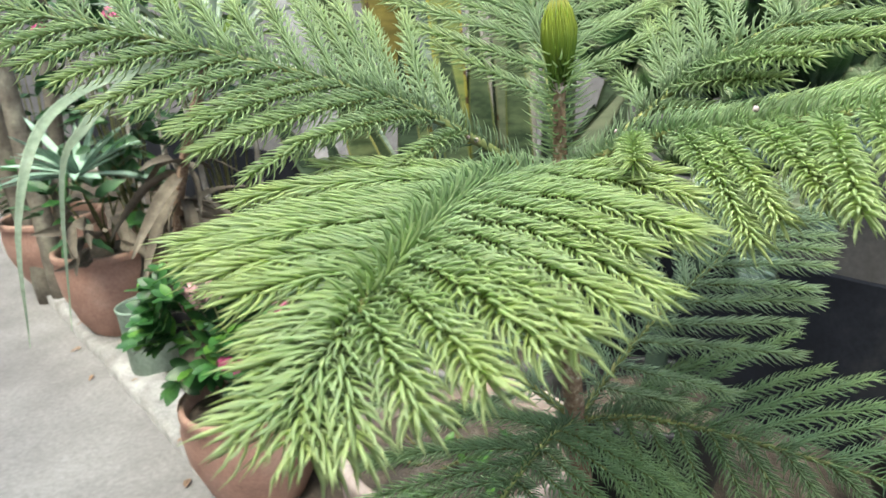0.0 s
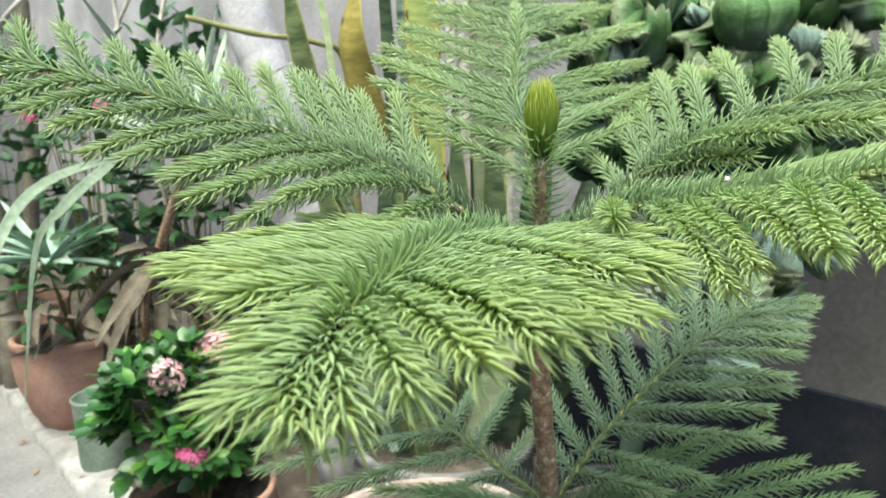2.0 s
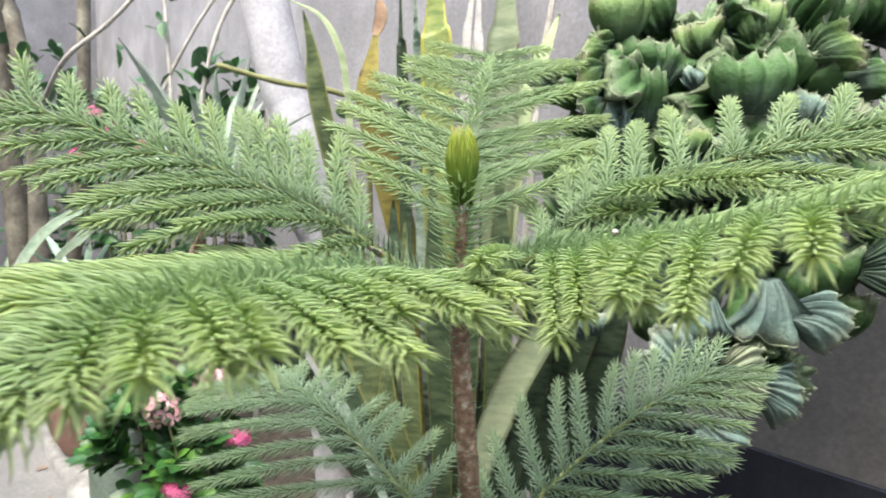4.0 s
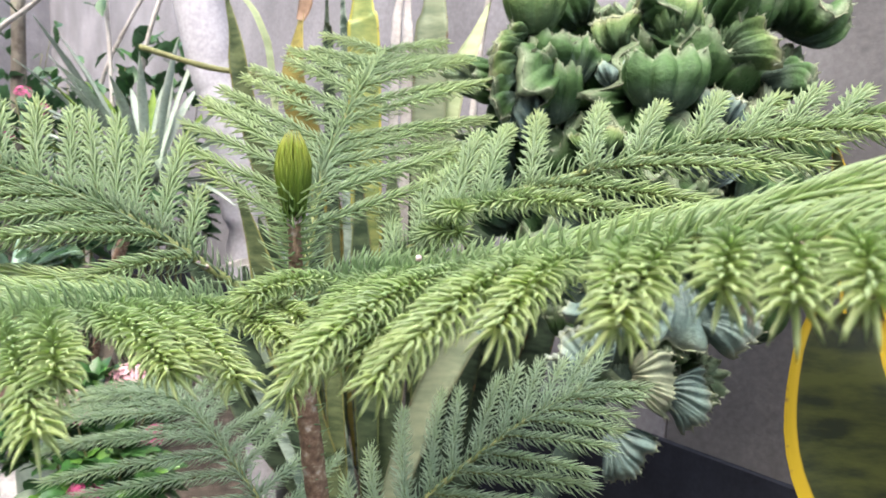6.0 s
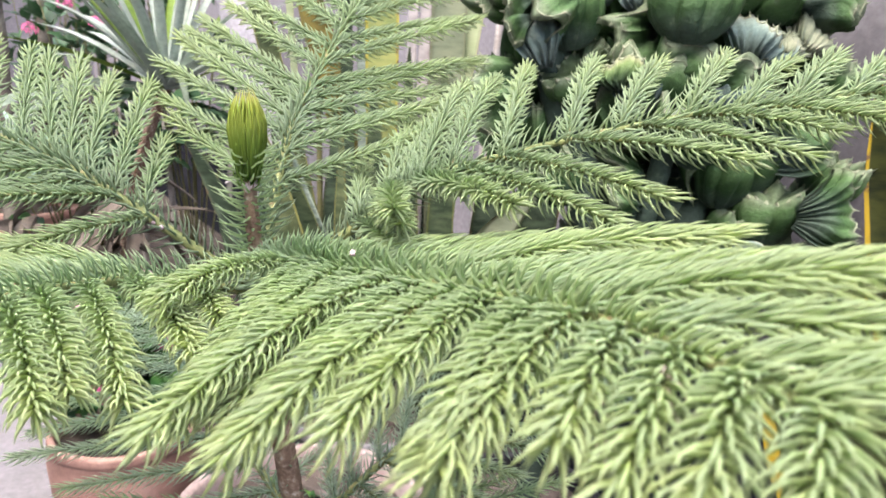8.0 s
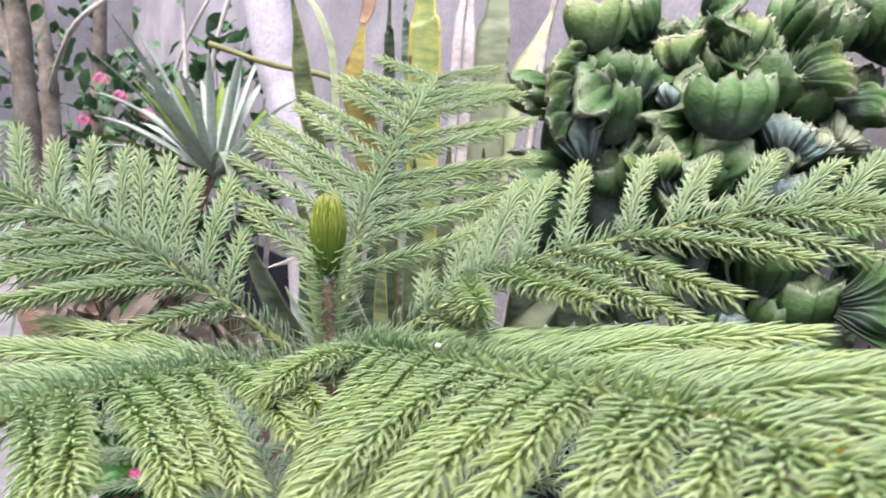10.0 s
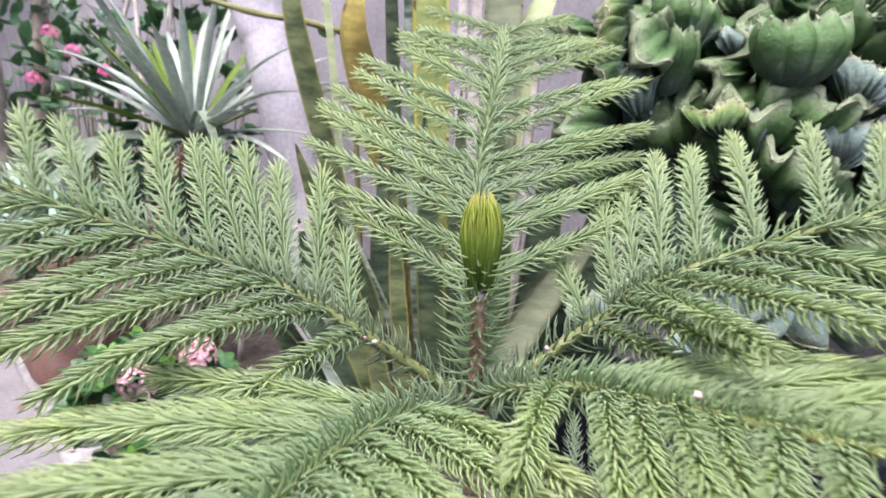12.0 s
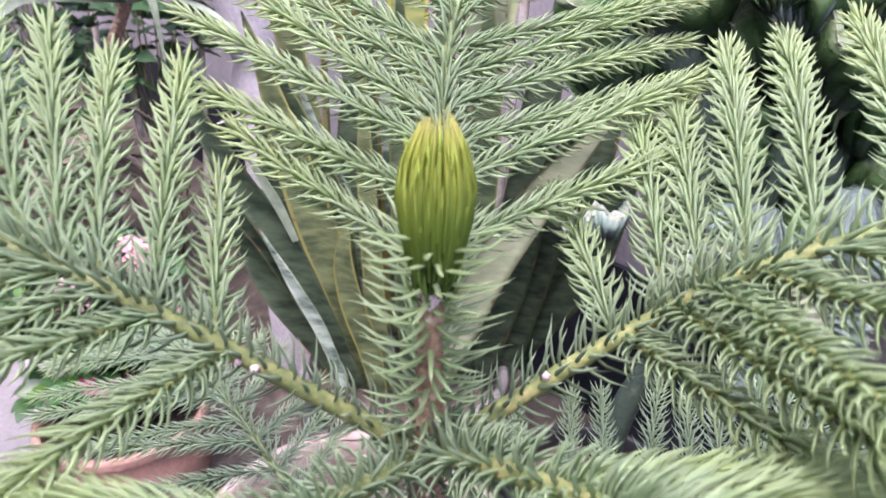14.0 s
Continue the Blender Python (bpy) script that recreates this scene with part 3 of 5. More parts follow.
front = frond([B, (-0.012, -0.058, 0.682), (-0.031, -0.120, 0.692), (-0.043, -0.180, 0.696), (-0.053, -0.233, 0.696), (-0.064, -0.267, 0.688)], 15, 0.105, 11,
              (((0.06, 0.22), 0.15, 0.015, 1.0), (0.12, 0.17, 0.05, 1.0)), (0.42, 0.96), spread=(70.0, 34.0), first=0.17, label="light green branch reaching forward with drooping sprays",
              lengths=((0.17, 0.30, 0.50, 0.75, 0.84, 0.98), (0.092, 0.112, 0.086, 0.034, 0.020, 0.012), (0.094, 0.103, 0.094, 0.058, 0.036, 0.015)), **dict(YOUNG, length=0.0134))
right_front = frond([B, (0.030, -0.026, 0.681), (0.056, -0.055, 0.697), (0.074, -0.070, 0.7005), (0.102, -0.098, 0.708), (0.138, -0.145, 0.7205), (0.168, -0.190, 0.733), (0.198, -0.236, 0.738)], 16, 0.112, 12,
                    (((0.12, -0.03), 0.21, 0.03, 1.0), ((0.0, 0.35), 0.17, 0.06, 1.0)), (0.42, 0.92), spread=(54.0, 54.0), spread_far=(56.0, 34.0), first=0.235, near=15, label="light green branch arching out with drooping sprays",
                    lengths=((0.20, 0.30, 0.45, 0.60, 0.72, 0.85, 0.98), (0.065, 0.114, 0.113, 0.101, 0.078, 0.049, 0.026), (0.045, 0.090, 0.108, 0.100, 0.085, 0.062, 0.038)), **YOUNG)
right_back = frond([B, (0.0701, 0.0098, 0.7022), (0.1078, 0.0059, 0.729), (0.2062, 0.0213, 0.759), (0.2915, 0.0124, 0.778)], 12, 0.118, 13,
                   ((-0.024, 0.201, 0.17, 0.931), (0.596, 0.196, 0.03, 0.98)), (0.30, 0.90), spread=(79.4, 38.3), spread_far=(84.0, 50.0), peak=0.40, taper=0.671, first=0.225, label="green branch with upswept sprays", **dict(OPEN, length=0.0122))
left_back = frond([B, (-0.0534, -0.0132, 0.7083), (-0.0966, -0.0152, 0.7278), (-0.1725, -0.0218, 0.7537), (-0.2721, -0.0312, 0.7841)], 14, 0.103, 14,
                  ((0.468, 0.039, -0.014, 0.917), (-0.188, 0.232, 0.125, 1.04)), (0.28, 0.88), spread=(61.7, 39.1), peak=0.30, taper=0.626, first=0.19, label="green branch with upswept sprays", **OPEN)
back = frond([B, (0.0121, 0.0456, 0.7266), (0.0086, 0.0962, 0.7575), (0.0152, 0.1629, 0.8047), (0.0174, 0.2392, 0.840)], 13, 0.120, 15,
             ((0.05, 0.135, 0.135, 1.03), (0.106, 0.093, 0.129, 1.009)), (0.28, 0.90), spread=(68.0, 55.3), peak=0.394, taper=0.508, first=0.17, label="green branch rising behind the leader", **dict(OPEN, length=0.0112))

# lower tier, older and darker
BL = NODE_LOW
LOW = dict(age=(0.2, 0.85), mat=NEEDLE_LOW, density=2000, length=0.0124, thick=0.00060, bare=1100, habit=(60, 32), blunt=(0.25, 0.85))
frond([BL, (0.004, 0.000, 0.498), (-0.020, -0.050, 0.504), (-0.048, -0.105, 0.500)], 9, 0.150, 21, ((0.08, 0.12, 0.1, 0.8), (0.02, 0.16, 0.12, 1.0)), label="dark green lower branch", **LOW)
frond([BL, (0.07, 0.022, 0.494), (0.13, -0.015, 0.497), (0.21, -0.06, 0.490)], 10, 0.125, 22, ((0.02, 0.32, 0.1, 0.9), (0.10, 0.03, 0.16, 1.0)), label="dark green lower branch", **LOW)
frond([BL, (0.072, 0.072, 0.528), (0.130, 0.095, 0.573), (0.180, 0.112, 0.600)], 11, 0.112, 23, ((-0.05, 0.14, 0.10, 0.92), (0.14, 0.06, 0.10, 0.9)), spread=(78, 42), label="grey-green lower branch", **dict(LOW, mat=NEEDLE_FROST))
frond([BL, (-0.045, 0.105, 0.512), (-0.100, 0.158, 0.535), (-0.150, 0.205, 0.545), (-0.200, 0.252, 0.540)], 13, 0.140, 24, ((0.14, 0.04, 0.10, 0.5), (0.0, 0.17, 0.10, 1.0)), spread=(82, 46), peak=0.2, taper=0.55, first=0.10, label="grey-green lower branch", **dict(LOW, mat=NEEDLE_FROST))

# dried resin on the branches
for k, (owner, p, q) in enumerate(((left_back, (-0.030, -0.012, 0.6935), 0.0013), (left_back, (-0.034, -0.0125, 0.6955), 0.0010), (right_front, (0.088, -0.090, 0.7125), 0.0013), (right_front, (0.062, -0.064, 0.7000), 0.0010), (right_back, (0.046, 0.000, 0.6905), 0.0012))):
    rb = bmesh.new()
    bmesh.ops.create_icosphere(rb, subdivisions=2, radius=1.0)
    for vtx in rb.verts:
        w = 1 + 0.4 * noise.noise(vtx.co * 2.1 + Vector((k, 0, 0)))
        vtx.co = Vector(p) + vtx.co * q * w
    part("resin", rb, RESIN, owner, "pinkish white resin drop")

# dead needle tufts on the arching branch
for k, (p, d) in enumerate((((0.167, -0.222, 0.731), (0.0, -0.2, -0.9)), ((0.175, -0.223, 0.738), (0.2, -0.3, -0.9)))):
    dv = unit(np.array(d))
    line = np.array(p) + np.linspace(0, 0.008, 4)[:, None] * dv
    nv, nf, na = needles(line, 8, 0.0075, rng, 40, -10, 0.0, 0.00045)
    place("dead_needles", mesh_from("dead_needles", nv, nf, [DEAD], attrs=growth(na)), right_front, "brown withered needles")


def lathe(profile, at, sides=40, wobble=0.0, seed=0):
    """A turned body from (radius, height) pairs, slightly out of true."""
    r = np.random.default_rng(seed)
    ph = r.random(4) * 6.28
    v, f = [], []
    for rad, h in profile:
        for j in range(sides):
            a = 2 * math.pi * j / sides
            k = 1 + wobble * (math.sin(2 * a + ph[0]) + 0.6 * math.sin(3 * a + ph[1] + 6 * h) + 0.4 * math.sin(7 * a + ph[2]))
            v.append((at[0] + rad * k * math.cos(a), at[1] + rad * k * math.sin(a), at[2] + h + 0.4 * wobble * rad * math.sin(5 * a + ph[3])))
    for i in range(len(profile) - 1):
        for j in range(sides):
            k = (j + 1) % sides
            f.append((i * sides + j, i * sides + k, (i + 1) * sides + k, (i + 1) * sides + j))
    return v, f


def clay_pot(parent, at, r, h, seed, mat=CLAY, rim_mat=CLAY_WORN, base=0.62, label="terracotta pot", soil=True, name="pot", bulge=0.02):
    body = [(r * base * 0.96, 0.0), (r * base, 0.004), (r * (base + 0.18), h * 0.22), (r * (0.94 + bulge), h * 0.55), (r * (0.97 + bulge), h * 0.78), (r * 0.965, h * 0.90), (r * 0.99, h * 0.915), (r, h * 0.93)]
    inner = [(r * 0.90, h * 0.985), (r * 0.89, h * 0.93), (r * 0.86, h * 0.72)]
    v, f = lathe(body + [(r * 0.995, h * 0.97)], at, 44, 0.008, seed)
    pot = place(name, mesh_from(name, v, f, [mat]), parent, label)
    v, f = lathe([(r * 0.995, h * 0.969), (r * 0.99, h * 0.99), (r * 0.96, h), (r * 0.92, h * 0.997)] + inner, at, 44, 0.010, seed)
    place("rim", mesh_from("rim", v, f, [rim_mat]), pot, "chipped paler rim")
    if soil:
        sv, sf = [], []
        rr = np.random.default_rng(seed + 9)
        n_r, n_a = 7, 36
        for i in range(n_r + 1):
            for j in range(n_a):
                a = 2 * math.pi * j / n_a
                q = r * 0.885 * i / n_r
                sv.append((at[0] + q * math.cos(a), at[1] + q * math.sin(a), at[2] + h * 0.86 + (0.006 * rr.standard_normal() if i < n_r else 0)))
        for i in range(n_r):
            for j in range(n_a):
                k = (j + 1) % n_a
                sf.append((i * n_a + j, i * n_a + k, (i + 1) * n_a + k, (i + 1) * n_a + j))
        place("soil", mesh_from("soil", sv, sf, [SOIL]), pot, "dry crumbly soil")
    return pot


clay_pot(pine, (0.045, 0.11, 0.022), 0.13, 0.20, 3, label="terracotta pot of the pine")


def leaf_mesh(name, length, width, mat, fold=0.25, bend=0.25, n=6, point=0.9, round_tip=0.8):
    """A folded, arched leaf along +x with its midrib at y = 0."""
    v, f = [], []
    for i in range(n + 1):
        u = i / n
        w = width * 0.5 * math.sin(math.pi * min(1.0, u ** round_tip * 0.97 + 0.02)) ** point + 0.0004
        x = length * u
        z = -bend * length * u * u + 0.10 * length * u
        for s in (-1, -0.5, 0, 0.5, 1):
            v.append((x, w * s, z + fold * w * abs(s) + 0.06 * width * math.sin(5 * u * math.pi) * abs(s)))
    for i in range(n):
        for j in range(4):
            k = i * 5 + j
            f.append((k, k + 1, k + 6, k + 5))
    return mesh_from(name, v, f, [mat])


def leaf_pose(p, d, nrm, scale):
    x = Vector(d).normalized()
    z = (Vector(nrm) - Vector(nrm).dot(x) * x).normalized()
    y = z.cross(x)
    m = Matrix((x, y, z)).transposed().to_4x4()
    return Matrix.Translation(Vector(p)) @ m @ Matrix.Diagonal((scale, scale, scale, 1))


# ---- flowering shrub in a clay pot ----
def flower_head(parent, p, radius, mat, seed, florets=34):
    """A domed cluster of small four-petalled flowers."""
    r = np.random.default_rng(seed)
    v, f = [], []
    for k in range(florets):
        z = 1 - 1.15 * (k + 0.5) / florets
        a = k * 2.39996
        q = math.sqrt(max(0.0, 1 - z * z))
        nrm = unit(np.array([q * math.cos(a), q * math.sin(a), z]) + r.normal(0, 0.1, 3))
        c = np.array(p) + radius * nrm * (0.85 + 0.25 * r.random())
        s1 = unit(np.cross(nrm, [0.3, 0.5, 0.8]))
        s2 = np.cross(nrm, s1)
        for m_ in range(4):
            b = m_ * math.pi / 2 + r.random() * 0.3
            d = math.cos(b) * s1 + math.sin(b) * s2
            e = math.cos(b + 1.57) * s1 + math.sin(b + 1.57) * s2
            L = radius * 0.42
            o = len(v)
            v += [c, c + d * L * 0.55 + e * L * 0.32 + nrm * L * 0.1, c + d * L - nrm * L * 0.05, c + d * L * 0.55 - e * L * 0.32 + nrm * L * 0.1]
            f += [(o, o + 1, o + 2, o + 3)]
        o = len(v)
        foot = np.array(p) - np.array([0, 0, radius * 0.6])
        v += [c + s1 * 0.0006, c - s1 * 0.0006, foot]
        f += [(o, o + 1, o + 2)]
    return place("flower_head", mesh_from("flower_head", v, f, [mat], smooth=False), parent)


def shrub(name, label, base, centre, size, leaves, leaf_meshes, seed, stems=7, parent=None, stem_mat=STICK, scale=(0.8, 1.2), whorl=(2, 5), inner=0):
    """Leafy twigs in whorls over a rounded mass of uneven outline."""
    r = np.random.default_rng(seed)
    ob = parent
    tips = []
    for k in range(stems):
        a = 2 * math.pi * (k + r.random() * 0.6) / stems
        q = 0.25 + 0.7 * r.random()
        tip = np.array(centre) + np.array(size) * np.array([q * math.cos(a), q * math.sin(a), 0.2 + 0.7 * r.random()])
        mid = (np.array(base) + tip) / 2 + r.normal(0, 0.012, 3)
        c = spline([base, mid, tip], 12)
        v, f = tube(c, np.linspace(0.0035, 0.0014, 12), 6)
        place("stem", mesh_from("stem", v, f, [stem_mat]), ob)
        tips.append(c)
    made = 0
    inside = []
    while made < leaves + inner:
        d = unit(r.normal(0, 1, 3))
        if d[2] < -0.75:
            continue
        q = (0.45 + 0.55 * r.random() ** 0.5) * (1 + 0.18 * noise.noise(Vector(d) * 2.2 + Vector((seed, 0, 0))))
        p = np.array(centre) + np.array(size) * d * q
        turn = r.random() * 6.28
        count = int(r.integers(*whorl))
        for k in range(count):
            a = turn + k * (2.1 if count < 5 else 6.28 / count) + 0.2 * r.normal()
            out = unit(np.array([math.cos(a), math.sin(a), 0.25 + 0.3 * r.random()]) + 0.9 * d)
            nrm = unit(np.array([0, 0, 1.0]) + 0.5 * d + r.normal(0, 0.25, 3))
            me = leaf_meshes[int(r.random() ** 1.6 * len(leaf_meshes)) % len(leaf_meshes)]
            m = leaf_pose(p, out, nrm, scale[0] + (scale[1] - scale[0]) * r.random())
            if made < leaves:
                place("leaf", me, ob, m=m)
            else:
                inside.append((me, m))
            made += 1
    for me in leaf_meshes if inside else ():
        v, f = [], []
        for other, m in inside:
            if other is me:
                o = len(v)
                v += [tuple(m @ q.co) for q in me.vertices]
                f += [tuple(o + i for i in q.vertices) for q in me.polygons]
        if v:
            tagged(place("foliage", mesh_from("foliage", v, f, [me.materials[0]]), ob), kind="stuff")
    return ob


IXORA = [leaf_mesh("leaf", 0.040, 0.0175, LEAF, 0.15, 0.3, 6, 0.75, 1.35), leaf_mesh("leaf", 0.036, 0.016, LEAF, 0.15, 0.3, 6, 0.75, 1.35), leaf_mesh("leaf", 0.033, 0.0145, LEAF_NEW, 0.2, 0.2, 6, 0.75, 1.25)]
ixora = thing("flowering_shrub", "glossy green shrub with pink flower clusters in a terracotta pot", "potted plant", (-0.438, 0.577, 0.022))
clay_pot(ixora, (-0.438, 0.577, 0.022), 0.108, 0.190, 31, label="round terracotta pot", bulge=0.05)
shrub("", "", (-0.438, 0.577, 0.17), (-0.478, 0.606, 0.312), (0.112, 0.104, 0.120), 295, IXORA, 7, 9, ixora, scale=(0.85, 1.2), whorl=(5, 8), inner=420)
for k, (p, q, m_) in enumerate((((-0.468, 0.550, 0.388), 0.030, PETAL), ((-0.414, 0.615, 0.412), 0.030, PETAL), ((-0.424, 0.512, 0.292), 0.021, PETAL_HOT), ((-0.56, 0.58, 0.330), 0.018, PETAL), ((-0.37, 0.60, 0.34), 0.018, PETAL_HOT))):
    flower_head(ixora, p, q, m_, 50 + k)

PINK_CLAY = plain("dusty_pink_clay", [(0.3, (0.24, 0.18, 0.16)), (0.5, (0.33, 0.26, 0.235)), (0.7, (0.41, 0.345, 0.32))], 9, 0.85, 0.35, 0.002, 160)
weed_pot = thing("clay_pot", "dusty pinkish clay pot with dark soil and a few weeds", "plant pot", (-0.09, 0.385, 0.022))
clay_pot(weed_pot, (-0.09, 0.385, 0.022), 0.155, 0.225, 36, PINK_CLAY, PINK_CLAY, label="dusty pinkish clay pot")
shrub("", "", (-0.10, 0.38, 0.20), (-0.11, 0.37, 0.225), (0.09, 0.09, 0.022), 34, [leaf_mesh("leaf", 0.022, 0.011, LEAF_NEW), leaf_mesh("leaf", 0.018, 0.010, LEAF)], 38, 6, weed_pot, scale=(0.7, 1.2))

can = thing("planter_can", "faded green painted can standing on the soil", "planter", (-0.842, 1.038, 0.022))
v, f = lathe([(0.052, 0.0), (0.053, 0.002), (0.056, 0.15), (0.057, 0.153), (0.0585, 0.156), (0.0585, 0.160), (0.056, 0.162), (0.0545, 0.158), (0.052, 0.02), (0.0, 0.018)], (-0.842, 1.038, 0.022), 36, 0.004, 5)
place("can", mesh_from("can", v, f, [CAN]), can)


# ---- sword-leaved plants ----
def sword(parent, line, width, mat, twist=0.0, gutter=0.25, name="leaf", face=(0, -1, 0), label="", shape="sword", turn=0.0, wave=0.0):
    """A thick strap or sword leaf along the line; its flat side looks towards face."""
    n, m_ = 26, 7
    c = spline(line, n)
    t = tangents(c)
    fv = np.array(face, dtype=float)
    v, f, ac = [], [], []
    for layer in (0, 1):
        for i in range(n):
            u = i / (n - 1)
            s = unit(np.cross(t[i], fv))
            nn = unit(np.cross(s, t[i]))
            a = turn + twist * u
            s, nn = s * math.cos(a) + nn * math.sin(a), nn * math.cos(a) - s * math.sin(a)
            if shape == "cut":
                w = 0.5 * width * (0.80 + 0.20 * math.sin(math.pi * min(1, u * 1.2))) * (1 - 0.42 * max(0.0, (u - 0.6) / 0.4) ** 1.5)
            elif shape == "sword":
                w = 0.5 * width * (0.62 + 0.38 * math.sin(math.pi * min(1, u * 1.15))) * min(1.0, (1.0 - u) ** 0.55 * 1.9)
            else:
                w = 0.5 * width * (0.75 + 0.25 * math.sin(math.pi * min(1, u * 1.3))) * min(1.0, (1.0 - u) ** 0.8 * 2.2)
            w = max(w, 0.0006)
            for j in range(m_):
                x = -1 + 2 * j / (m_ - 1)
                th = (0.0006 if shape == "strap" else 0.0016) * (1 - x * x) + 0.0002
                p = c[i] + s * w * x + nn * (gutter * w * x * x + (th if layer else -th) + wave * w * math.sin(9 * u + 3 * x) * abs(x))
                v.append(p)
                ac.append(x)
    for layer in (0, 1):
        o = layer * n * m_
        for i in range(n - 1):
            for j in range(m_ - 1):
                k = o + i * m_ + j
                q = (k, k + 1, k + m_ + 1, k + m_)
                f.append(q if layer else q[::-1])
    o = n * m_
    for j in range(m_ - 1):
        k = (n - 1) * m_ + j
        f.append((k, k + 1, o + k + 1, o + k))
    for i in range(n - 1):
        for j in (0, m_ - 1):
            k = i * m_ + j
            f.append((k, k + m_, o + k + m_, o + k))
    return place(name, mesh_from(name, v, f, [mat], attrs=[("across", ac)]), parent, label)


